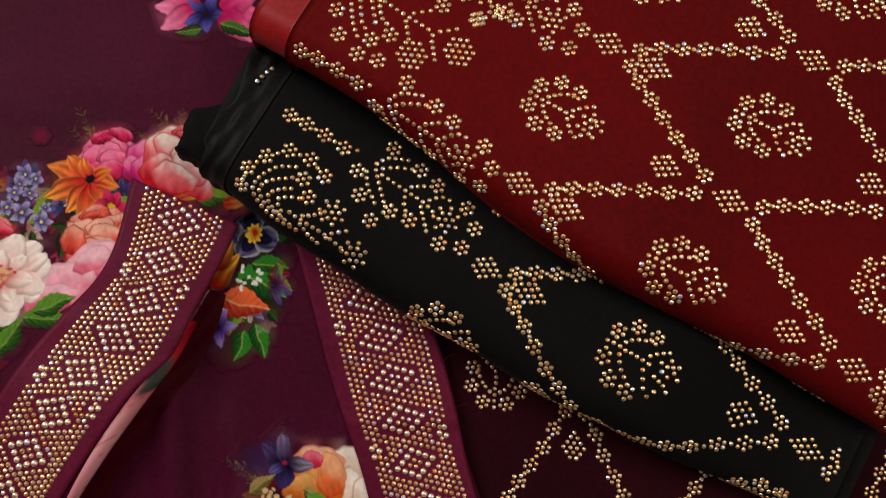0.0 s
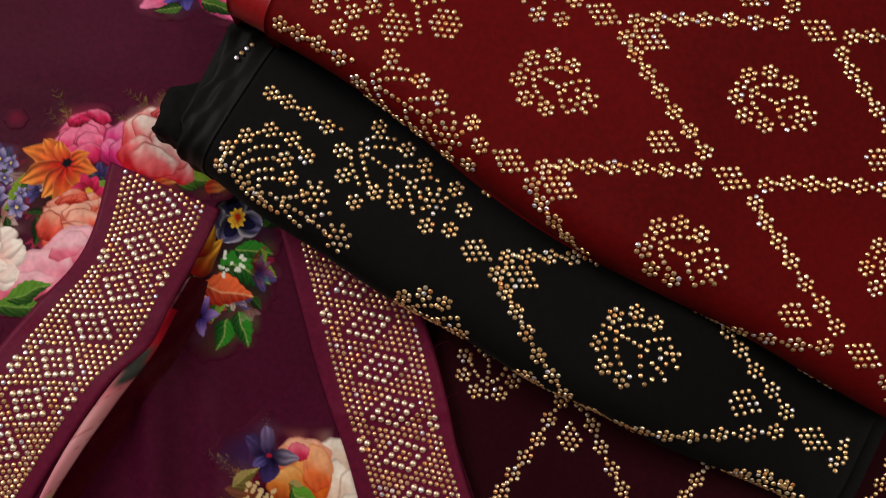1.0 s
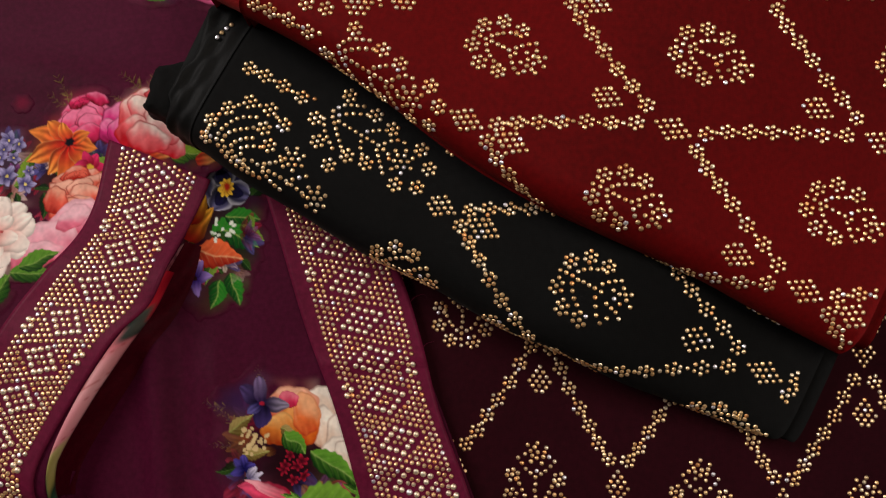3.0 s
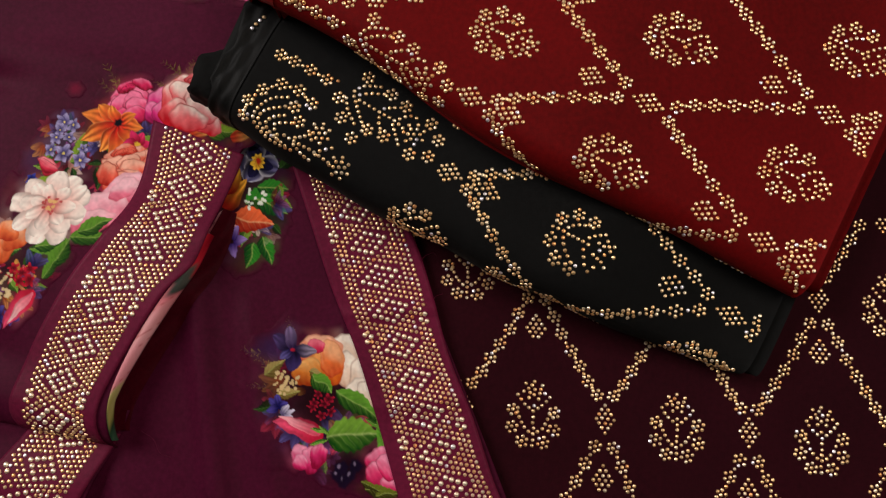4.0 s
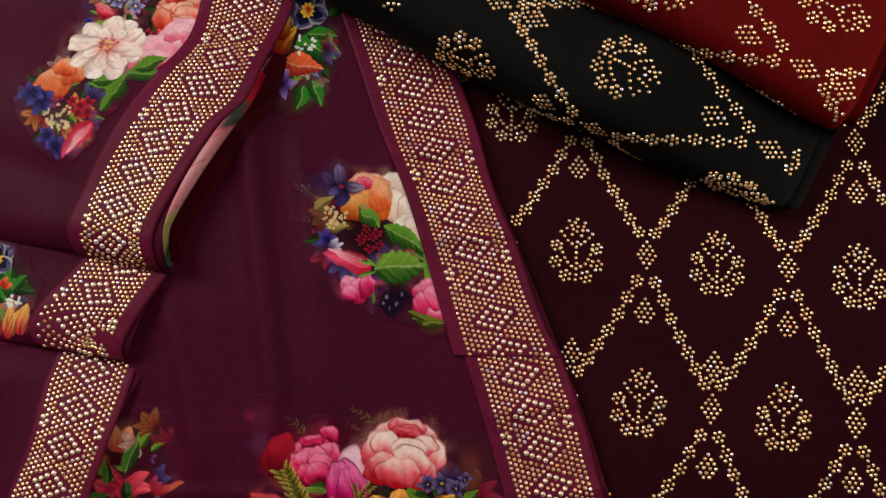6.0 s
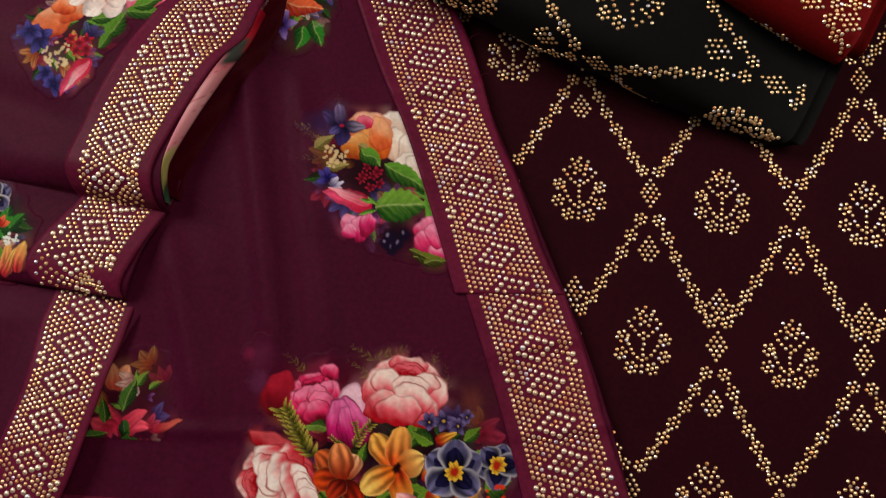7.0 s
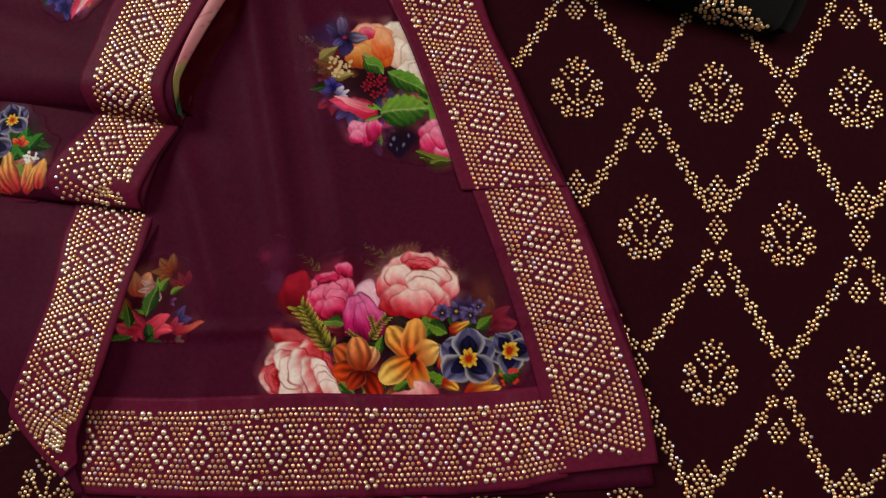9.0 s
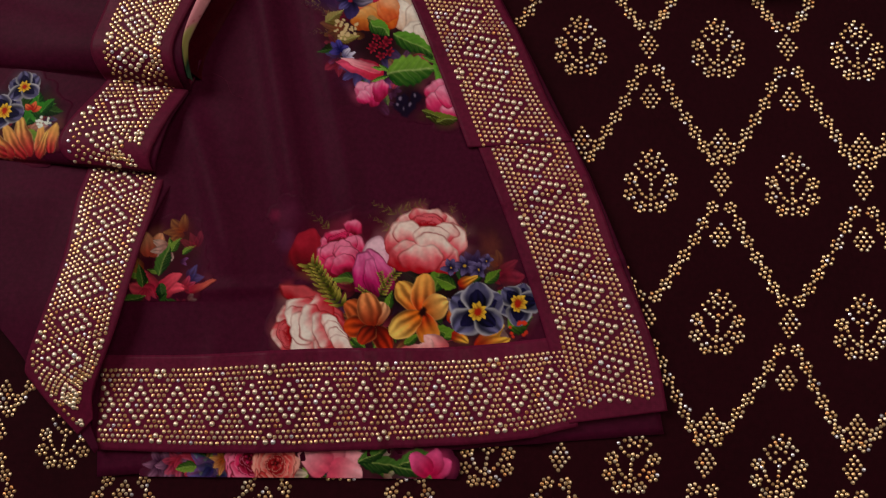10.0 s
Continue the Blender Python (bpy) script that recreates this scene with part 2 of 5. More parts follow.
def z_middle(x, y):
    z = curl(y, -0.172 - 0.1 * (x + 0.2), 0.0135, 0.0062, 0.014)
    return z - 0.0045 * (1 - step(-y, 0.122, 0.15)) + 0.001 * np.sin(40 * x + 20 * y)


def z_lower(x, y):
    return 0.0078 + 0.0052 * step(x, -0.225, -0.195) * step(-y, 0.18, 0.22) * (1 - step(-y, 0.285, 0.318)) + 0.001 * np.sin(35 * x + 12 * y) + 0.0025 * np.exp(-(((y + 0.255) / 0.03) ** 2)) - 0.0028 * (1 - step(-y, 0.172, 0.19))


# ---- room: unseen walls and ceiling, added to bounce the lamps ----
box("floor", -2.2, 2.2, -2.4, 2.4, -0.1, -0.002, M_FLOOR)
box("bounce_wall_north", -2.2, 2.2, 2.4, 2.5, -0.1, 2.5, M_BOUNCE)
box("bounce_wall_south", -2.2, 2.2, -2.5, -2.4, -0.1, 2.5, M_BOUNCE)
box("bounce_wall_east", 2.2, 2.3, -2.5, 2.5, -0.1, 2.5, M_BOUNCE)
box("bounce_wall_west", -2.3, -2.2, -2.5, 2.5, -0.1, 2.5, M_BOUNCE)
box("bounce_ceiling", -2.3, 2.3, -2.5, 2.5, 2.5, 2.6, M_BOUNCE)


def thing(name, label, category):
    return tagged(new(name), label, category)


# ---- stone pattern of the three dress fabrics, in millimetres ----
K = 0.103
CELL, ROW = 77.0, 81.0
ARM = [(4.8, -14.9), (9.9, -24.4), (14.2, -34.2), (19.5, -43.6), (24.4, -52.0), (28.9, -60.4), (34.0, -67.8)]
FLOWER = [(0.0, 0.0)] + [(2.8 * math.cos(a * math.pi / 3 + 0.3), 2.8 * math.sin(a * math.pi / 3 + 0.3)) for a in range(6)]


def diamond(rows=(1, 2, 3, 4, 3, 2, 1), dx=3.3, dy=2.5):
    out = []
    for k, c in enumerate(rows):
        out += [((j - (c - 1) / 2) * dx, ((len(rows) - 1) / 2 - k) * dy) for j in range(c)]
    return out


def moved(points, x, y):
    return [(px + x, py + y) for px, py in points]


def sprig():
    stem = [(0, y) for y in (10, 3.6, 0.2, -2.6, -5.6, -8.4, -11.5, -14.6, -17.7)]
    top = [(0, 17.7), (-4.5, 16), (4.4, 15.8), (-1.4, 15.2), (-3.1, 13.4), (0.6, 13.1), (3.7, 13.5), (-2.3, 11.3), (2.9, 11.1), (6.0, 11.3), (-5.6, 11.4),
           (-2.5, 8.0), (2.6, 7.9)]
    arms = []
    for s in (-1, 1):
        arms += [(s * x, y) for x, y in ((2.4, 2.2), (4.7, 4.3), (6.8, 6.6), (8.4, 9.3))]
        arms += [(s * x, y) for x, y in ((2.4, -10.1), (4.6, -8.2), (6.3, -5.8), (7.6, -3.1), (8.7, -0.4))]
        for cx, cy in ((11.2, 0.8), (11.4, -8.6), (5.6, -15.6)):
            arms += moved(FLOWER, s * cx, cy)
    return stem + top + arms


def chain(sign):
    pts = []
    nodes = [(0, -8.2)] + ARM + [(38.5, -72.5)]
    for (x0, y0), (x1, y1) in zip(nodes, nodes[1:]):
        if (x0, y0) in ARM and (x1, y1) in ARM:
            pts.append((sign * (x0 + x1) / 2, (y0 + y1) / 2))
    for x, y in ARM:
        pts += moved(FLOWER, sign * x, y)
    return pts


CROWN = diamond((1, 2, 3, 4, 3, 2))
NODE = diamond()


def lattice(parent, to_world, keep, cells, crowned, radius=0.00108):
    """Stone clusters over a fabric: sprigs, arms, crossings and crowns, each a part of it. to_world maps pattern millimetres to places and normals;
    keep tells which of them lie on the cloth."""
    kinds = [("stone_sprig", sprig(), (0, 0)), ("stone_crossing", NODE, (CELL / 2, 0)), ("stone_crown", CROWN, (CELL / 2, -31)),
             ("stone_crown", diamond((1, 2, 3, 4, 3, 2, 1)), (CELL / 2, 23.0)), ("stone_chain", chain(1), (CELL / 2, 0)), ("stone_chain", chain(-1), (CELL / 2, 0))]
    for i, j in cells:
        ox, oy = (i + 0.5 * (j % 2)) * CELL, j * ROW
        for name, pts, (cx, cy) in kinds:
            if cy == 23.0 and j % 2 != crowned:
                continue
            p = np.array(pts) + (ox + cx, oy + cy)
            p += rng.normal(0, 0.14, p.shape)
            p = p[keep(p, name)]
            if len(p):
                pos, nor = to_world(p)
                stones(parent, pos, nor, radius)


# ---- maroon dress fabric spread on the floor ----
maroon = thing("maroon_fabric", "dark maroon crepe fabric with gold stone lattice, spread flat on floor", "fabric")
sheet("cloth_panel", [(-1.1, 0.9), (-1.1, -1.1)], [(1.1, 0.9), (1.1, -1.1)], 140, 140, z_ground, M_GROUND, maroon)
ON_GROUND = on_height(z_ground)
G_O, G_U = np.array((0.0705, -0.0970)), np.array((0.0763, -0.0025)) / CELL


def ground_plan(p):
    # rows step half a cell; the cloth lies slightly sheared and drawn together towards its near side
    j = -p[:, 1] / ROW
    near = np.maximum(j, 0)
    off = np.where(j > 0, 0.0385 * near - 0.0023 * near ** 2, 0.0395 * j)
    down = np.where(j > 0, 0.0830 * near - 0.0018 * near ** 2, 0.0765 * j)
    wide = 1.014 - 0.012 * near[:, None]
    return G_O + (p[:, :1] - 0.5 * CELL * j[:, None]) * G_U * wide + np.c_[off, -down]


def ground_keep(p, name):
    xy = ground_plan(p)
    x, y = xy[:, 0], xy[:, 1]
    inside = (x > -0.4) & (x < 0.42) & (y > -0.46) & (y < 0.02)
    covered = (x > -0.17) & (x < -0.02 - 0.4 * (y + 0.02)) & (y > -0.30)
    return inside & ~covered


lattice(maroon, lambda p: ON_GROUND(ground_plan(p)), ground_keep,
        [(i, j) for j in range(-5, 3) for i in range(-6, 6)], 1)

# ---- black fabric, folded into a flat roll ----
black = thing("black_fabric", "black crepe fabric with gold stones, rolled flat into a long bolt", "fabric")
B_E, B_N = np.array((0.911, -0.412)), np.array((0.412, 0.911))
B_MID, B_W, B_H, B_POW = 0.036, 0.041, 0.0178, 3.3


def section(count):
    """Right half profile of the roll from the top crest outwards, as offset and height, with its run."""
    a = np.linspace(math.pi / 2, -math.pi / 2, count)
    c, s = np.cos(a), np.sin(a)
    off = B_W * np.abs(c) ** (2 / B_POW)
    z = B_H + 0.0022 + B_H * np.sign(s) * np.abs(s) ** (2 / B_POW)
    run = np.concatenate([[0], np.cumsum(np.hypot(np.diff(off), np.diff(z)))])
    return off, z, run


S_OFF, S_Z, S_RUN = section(200)


def black_edge(p):
    """How far the near side of the roll draws in along its length."""
    return np.interp(p, (-0.14, -0.11, -0.07, -0.04, 0.017, 0.073, 0.10, 0.149, 0.182), (0.007, 0.006, 0.004, 0.001, -0.001, 0.001, 0.004, 0.007, 0.012))


def black_wave(p):
    return 0.0008 * np.sin(38 * p + 1) + 0.0006 * np.sin(95 * p)


RISE = np.array((0.004, -0.026, 0.341))


def risen(pos, z):
    """Draws points in towards the middle of the lay as the folds below push them up to z."""
    pos = np.array(pos, float)
    k = ((RISE[2] - z) / (RISE[2] - pos[:, 2]))[:, None]
    return np.c_[RISE[:2] + (pos[:, :2] - RISE[:2]) * k, z]


def black_swell(p):
    return 1.30 - 0.78 * step(p, 0.085, 0.175)


def on_black(pq, lift=0.0):
    """Places on the roll from length p along it and run q across it from the crest."""
    pq = np.asarray(pq, float)
    p, q = pq[:, 0], pq[:, 1]
    off, z = np.interp(np.abs(q), S_RUN, S_OFF), np.interp(np.abs(q), S_RUN, S_Z)
    d = 0.0004
    do, dz = np.interp(np.abs(q) + d, S_RUN, S_OFF) - off, np.interp(np.abs(q) + d, S_RUN, S_Z) - z
    k = np.hypot(do, dz) + 1e-9
    sg = np.sign(q)
    no, nz = -dz / k * sg, do / k
    o = B_MID + sg * off + black_wave(p) * (0.3 + off / B_W) + np.where(q < 0, (off / B_W) ** 3 * black_edge(p), 0)
    xy = p[:, None] * B_E + o[:, None] * B_N
    n = np.c_[no[:, None] * B_N, nz]
    pos = np.c_[xy, z + lift]
    return risen(pos, pos[:, 2] * black_swell(p)), n


def roll(name, p0, p1, shrink, mat, label="", cols=90, rows=90, slant=0.0, notch=0.0):
    p = np.linspace(p0, p1, rows)
    half = np.linspace(-S_RUN[-1], S_RUN[-1], cols)
    P, Q = np.meshgrid(p, half, indexing="ij")
    P = P + slant * (Q / S_RUN[-1]) * (1 - (P - p0) / (p1 - p0))
    P = P + notch * step(Q, -0.014, 0.0) * (1 - (P - p0) / (p1 - p0))
    if slant:
        P = P + (1 - (P - p0) / (p1 - p0)) * (0.0016 * np.sin(Q * 150 + p0 * 90) + 0.0009 * np.sin(Q * 410 + 1))
    pos, nor = on_black(np.c_[P.ravel(), Q.ravel()])
    pos = pos + nor * shrink
    if slant:
        pos = pos + nor * (0.0006 * (np.sin(Q * 260 + P * 500) + np.sin(Q * 120 - P * 900)) * np.clip((p1 - P) / (p1 - p0) * 2, 0, 1)).ravel()[:, None]
    cap = []
    for r in (0, rows - 1):
        cap.append(tuple(range(r * cols, r * cols + cols)))
    return link_mesh(name, pos, grid_faces(rows, cols).tolist() + cap, mat, black, label)


roll("rolled_cloth", -0.114, 0.182, 0.0, M_BLACK)
roll("satin_hem", -0.130, -0.113, 0.0005, M_BLACKHEM, "charcoal satin hem strip", rows=14, slant=-0.009)
roll("inner_layer", -0.143, -0.1, -0.003, M_BLACK, "inner end of the roll", rows=14, slant=-0.004, notch=0.012)
roll("inner_layer", 0.1, 0.189, -0.003, M_BLACK, "inner end of the roll", rows=14)

R_U, R_V = np.array((-0.0335, -0.066)) / CELL, np.array((0.0715, -0.0315)) / ROW


def black_pq(xy):
    xy = np.asarray(xy, float)
    p, q = xy @ B_E, xy @ B_N - B_MID
    return np.c_[p, q - 0.0075 * np.exp(-(((p - 0.10) / 0.035) ** 2)) * step(-q, 0.003, 0.02)]


def black_from_above(xy):
    xy = np.asarray(xy, float)
    off = xy @ B_N - B_MID
    return np.c_[xy @ B_E, np.sign(off) * np.interp(np.abs(off), S_OFF[:101], S_RUN[:101])]


def black_plan(p):
    return black_pq(np.array((0.0895, -0.0085)) + p[:, :1] * R_U + p[:, 1:] * R_V)


def black_keep(p, name):
    pq = black_plan(p)
    xy = np.array((0.0895, -0.0085)) + p[:, :1] * R_U + p[:, 1:] * R_V
    border = xy[:, 0] * 0.915 - xy[:, 1] * 0.404 < (-0.016 if name == "stone_sprig" else 0.001)
    if name == "stone_sprig" and border.any():
        border[:] = border.mean() > 0.3
    return (pq[:, 0] > -0.11) & (pq[:, 0] < 0.178) & (np.abs(pq[:, 1]) < S_RUN[-1] * 0.72) & ~border


lattice(black, lambda p: on_black(black_plan(p)), black_keep, [(i, j) for i in range(-3, 4) for j in range(-3, 4)], 1)


# paisley border at the end of the black and the red fabric, in plan metres as it lies on the black roll
BORDER_FLOWERS = [(-0.094, 0.047), (-0.091, 0.056), (-0.083, 0.063), (-0.073, 0.067), (-0.063, 0.064), (-0.056, 0.057), (-0.065, 0.055), (-0.062, 0.047)]
BORDER_CHAIN = [(-0.075, 0.083), (-0.067, 0.080), (-0.058, 0.076), (-0.049, 0.071), (-0.037, 0.070)]
FAN_FLOWERS = [(-0.042, 0.061), (-0.040, 0.050), (-0.034, 0.039), (-0.026, 0.044), (-0.017, 0.041), (-0.014, 0.064), (-0.006, 0.058), (-0.027, 0.073),
               (-0.003, 0.032), (0.007, 0.031), (0.008, 0.049), (0.012, 0.040)]
FAN_LINES = [[(-0.031, 0.063), (-0.025, 0.064), (-0.018, 0.064)], [(-0.031, 0.060), (-0.020, 0.054), (-0.012, 0.050), (-0.007, 0.046)],
             [(-0.034, 0.062), (-0.032, 0.056), (-0.029, 0.048)], [(-0.038, 0.061), (-0.037, 0.055), (-0.033, 0.047)],
             [(-0.034, 0.065), (-0.029, 0.068), (-0.020, 0.068)], [(-0.020, 0.051), (-0.020, 0.048), (-0.019, 0.045)],
             [(-0.0175, 0.056), (-0.012, 0.057)], [(-0.0125, 0.0475), (-0.011, 0.043), (-0.009, 0.037)], [(-0.009, 0.051), (-0.004, 0.053), (0.0, 0.052)]]
BUD_LINES = [[(-0.069, 0.060), (-0.077, 0.059), (-0.084, 0.054), (-0.088, 0.048), (-0.087, 0.043), (-0.081, 0.037), (-0.075, 0.034), (-0.067, 0.031)],
             [(-0.070, 0.055), (-0.078, 0.053), (-0.082, 0.051), (-0.085, 0.047), (-0.083, 0.042), (-0.080, 0.039), (-0.075, 0.037), (-0.070, 0.033)],
             [(-0.070, 0.050), (-0.075, 0.049), (-0.080, 0.046), (-0.080, 0.042), (-0.074, 0.036)], [(-0.066, 0.046), (-0.071, 0.046), (-0.076, 0.044), (-0.074, 0.039)],
             [(-0.070, 0.039), (-0.063, 0.035), (-0.055, 0.031), (-0.046, 0.025)], [(-0.064, 0.038), (-0.059, 0.039), (-0.056, 0.040)],
             [(-0.065, 0.034), (-0.061, 0.029), (-0.057, 0.026)], [(-0.053, 0.029), (-0.051, 0.031), (-0.044, 0.033)]]
CLUSTERS = [(-0.051, 0.041), (-0.040, 0.023), (-0.001, 0.043)]


def beads(line):
    run = spline(line, 60)
    length = np.linalg.norm(np.diff(run, axis=0), axis=1).sum()
    return spline(line, max(2, int(round(length / 0.0031)) + 1))


RED_FLOWERS = [(-0.057, 0.125), (-0.055, 0.114), (-0.041, 0.113), (-0.033, 0.116), (-0.046, 0.106), (-0.037, 0.104), (0.004, 0.128), (0.014, 0.132), (-0.012, 0.132)]
RED_LINES = [[(-0.053, 0.140), (-0.050, 0.122), (-0.047, 0.114)], [(-0.049, 0.140), (-0.046, 0.122), (-0.044, 0.118)], [(-0.045, 0.140), (-0.040, 0.121)],
             [(-0.041, 0.140), (-0.038, 0.125), (-0.035, 0.121)], [(-0.037, 0.131), (-0.028, 0.126), (-0.018, 0.121), (-0.015, 0.118)], [(-0.027, 0.123), (-0.025, 0.115)],
             [(-0.024, 0.127), (-0.017, 0.129)], [(-0.015, 0.115), (-0.013, 0.107)], [(-0.012, 0.120), (-0.005, 0.122)]]


def border_parts(shift, bud=True):
    flower = np.array(FLOWER) * 0.00098
    spot = np.array([(0, 0)] + [(3.2 * math.cos(k * 1.0472), 3.2 * math.sin(k * 1.0472)) for k in range(6)]
                    + [(5.6 * math.cos(k * 0.8976 + 0.3), 5.6 * math.sin(k * 0.8976 + 0.3)) for k in range(7)]) * 0.001
    out = []
    for c in (BORDER_FLOWERS if bud else []) + FAN_FLOWERS + BORDER_CHAIN[:4]:
        out.append(("stone_flower", flower + c))
    links = []
    for seq in (BORDER_FLOWERS[:6] if bud else [], BORDER_CHAIN):
        links += [((a[0] + b[0]) / 2, (a[1] + b[1]) / 2) for a, b in zip(seq, seq[1:])]
    out.append(("stone_link", np.array(links)))
    for c in CLUSTERS if bud else CLUSTERS[2:]:
        out.append(("stone_cluster", spot + c))
    for line in FAN_LINES + (BUD_LINES if bud else []):
        out.append(("stone_line", beads(line)))
    return [(n, p + shift) for n, p in out]


for name, p in border_parts((0, 0)):
    pos, nor = on_black(black_from_above(p))
    stones(black, pos, nor, 0.00108)

pos, nor = on_black([(-0.1212, 0.0225), (-0.1222, 0.0198), (-0.1230, 0.0170), (-0.1236, 0.0140)], 0.0006)
stones(black, pos, nor, 0.00108)

# ---- red fabric, folded into a slab over the roll ----
red = thing("red_fabric", "deep red crepe fabric with gold stones, folded over black bolt", "fabric")
R_O, R_D, R_E = np.array((-0.080, 0.1045)), np.array((0.886, -0.464)), np.array((0.42, 0.9075))
R_R, R_TOP = 0.013, 0.0585


def red_pq(xy):
    m = np.linalg.inv(np.stack([R_D, R_E], 1))
    return (np.asarray(xy, float) - R_O) @ m.T


def red_edge(p):
    return 0.0015 * np.sin(42 * p) - 0.006 * np.exp(-(((p - 0.17) / 0.07) ** 2)) + 0.002 + 0.005 * step(p, 0.18, 0.25)


def on_red(pq, lift=0.0, bottom=0.034):
    """Places on the slab: p along the folded edge, q inwards as run over the rounded edge."""
    pq = np.asarray(pq, float)
    p, q = pq[:, 0], pq[:, 1] - red_edge(pq[:, 0])
    a = np.clip((R_R - q) / R_R, 0, 2.6)
    off = np.where(q < R_R, R_R - R_R * np.sin(a), q)
    top = R_TOP - 0.004 * step(p, 0.2, 0.3) + 0.0008 * np.sin(30 * p + 14 * q)
    z = top - np.where(q < R_R, R_R * (1 - np.cos(a)), 0)
    xy = R_O + p[:, None] * R_D + (off + red_edge(p))[:, None] * R_E
    n_off, n_z = np.where(q < R_R, -np.sin(a), 0), np.where(q < R_R, np.cos(a), 1)
    n = np.c_[n_off[:, None] * np.array((-R_D[1], R_D[0])), n_z]
    return risen(np.c_[xy, z + lift], z + lift + 0.0155 * (1 - step(p, 0.16, 0.25)) - 0.012 * step(p, 0.22, 0.30)), n


def slab(name, p0, p1, q1, mat, shrink=0.0, rows=110, cols=80, p_end=0.0, label=""):
    P, Q = np.meshgrid(np.linspace(p0, p1, rows), np.concatenate([np.linspace(-0.016, 0.016, 26), np.linspace(0.02, q1, cols - 26)]), indexing="ij")
    P = P + p_end * np.clip(Q, 0, 1) * (P - p0) / (p1 - p0)
    pos, nor = on_red(np.c_[P.ravel(), Q.ravel()])
    pos = pos - nor * shrink
    f = grid_faces(rows, cols)[:, ::-1].tolist()
    low = pos.copy()
    low[:, 2] = np.minimum(low[:, 2] - 0.0005, np.maximum(pos[:, 2] - 0.03, 0.036))
    k = len(pos)
    idx = np.arange(k).reshape(rows, cols)
    rim = np.concatenate([idx[0, :], idx[1:, -1], idx[-1, -2::-1], idx[-2:0:-1, 0]])
    j = np.arange(len(rim))
    side = np.stack([rim, rim[(j + 1) % len(rim)], k + j[(j + 1) % len(rim)], k + j], 1)
    return link_mesh(name, np.vstack([pos, low[rim]]), f + side.tolist(), mat, red, label)


RED_END = 0.303
slab("top_fold", 0.0, RED_END, 0.34, M_RED, p_end=-0.0)
slab("satin_hem", -0.019, 0.002, 0.34, M_REDHEM, 0.0006, rows=8, label="lighter red satin hem strip")
slab("second_fold", 0.1, RED_END + 0.007, 0.33, M_RED, 0.006, rows=30)
lower_fold = [R_O + R_D * p + R_E * q for p, q in ((0.03, 0.05), (0.22, 0.045), (0.22, 0.30), (0.03, 0.30))]
lv = [(*c, z) for z in (0.003, 0.05) for c in lower_fold]
link_mesh("lower_fold", lv, [(0, 3, 2, 1), (4, 5, 6, 7), (0, 1, 5, 4), (1, 2, 6, 5), (2, 3, 7, 6), (3, 0, 4, 7)], M_RED, red, smooth=False)

RED_O = np.array((0.0445, 0.0905))


def red_plan(p):
    return red_pq(RED_O + p[:, :1] * R_U + p[:, 1:] * R_V)


def red_keep(p, name):
    pq = red_plan(p)
    xy = RED_O + p[:, :1] * R_U + p[:, 1:] * R_V
    border = xy[:, 0] * 0.915 - xy[:, 1] * 0.404 < (-0.020 if name == "stone_sprig" else -0.005)
    if name == "stone_sprig" and border.any():
        border[:] = border.mean() > 0.3
    return (pq[:, 0] > 0.004) & (pq[:, 0] < RED_END - 0.002) & (pq[:, 1] > -0.012) & (pq[:, 1] < 0.25) & ~border


lattice(red, lambda p: on_red(red_plan(p)), red_keep, [(i, j) for i in range(-4, 4) for j in range(-2, 5)], 0)
for k in range(3):
    parts = border_parts((0.0035 + 0.0335 * k, 0.0225 + 0.066 * k), False)
    if k:
        far = (0.0335 * (k - 1), 0.066 * (k - 1))
        parts += [("flower", np.array(FLOWER) * 0.00098 + c + np.array(far)) for c in RED_FLOWERS] + [("line", beads(line) + far) for line in RED_LINES]
        parts += [("cluster", np.array(diamond((3, 4, 5, 4, 3), 3.0, 2.7)) * 0.001 + c + np.array(far)) for c in ((-0.023, 0.108), (-0.003, 0.112))]
    for name, p in parts:
        pq = red_pq(p)
        pq = pq[(pq[:, 0] > 0.003) & (pq[:, 1] > -0.012)]
        if len(pq):
            pos, nor = on_red(pq)
            stones(red, pos, nor, 0.00108)

# ---- floral dupatta ----
dupatta = thing("dupatta", "wine purple floral dupatta with gold stone border, loosely folded", "dupatta")
A_RIGHT = [(-0.055, 0.10), (-0.025, 0.05), (0.001, -0.011), (0.009, -0.035), (0.032, -0.086), (0.057, -0.141), (0.080, -0.196), (0.097, -0.248), (0.1085, -0.302)]
A_LEFT = [(-0.23, 0.10), (-0.23, 0.05), (-0.22, -0.02), (-0.22, -0.04), (-0.215, -0.09), (-0.21, -0.145), (-0.205, -0.2), (-0.197, -0.26), (-0.1915, -0.3235)]


def z_dupatta_low(x, y):
    return z_dupatta(x, y) - 0.0028


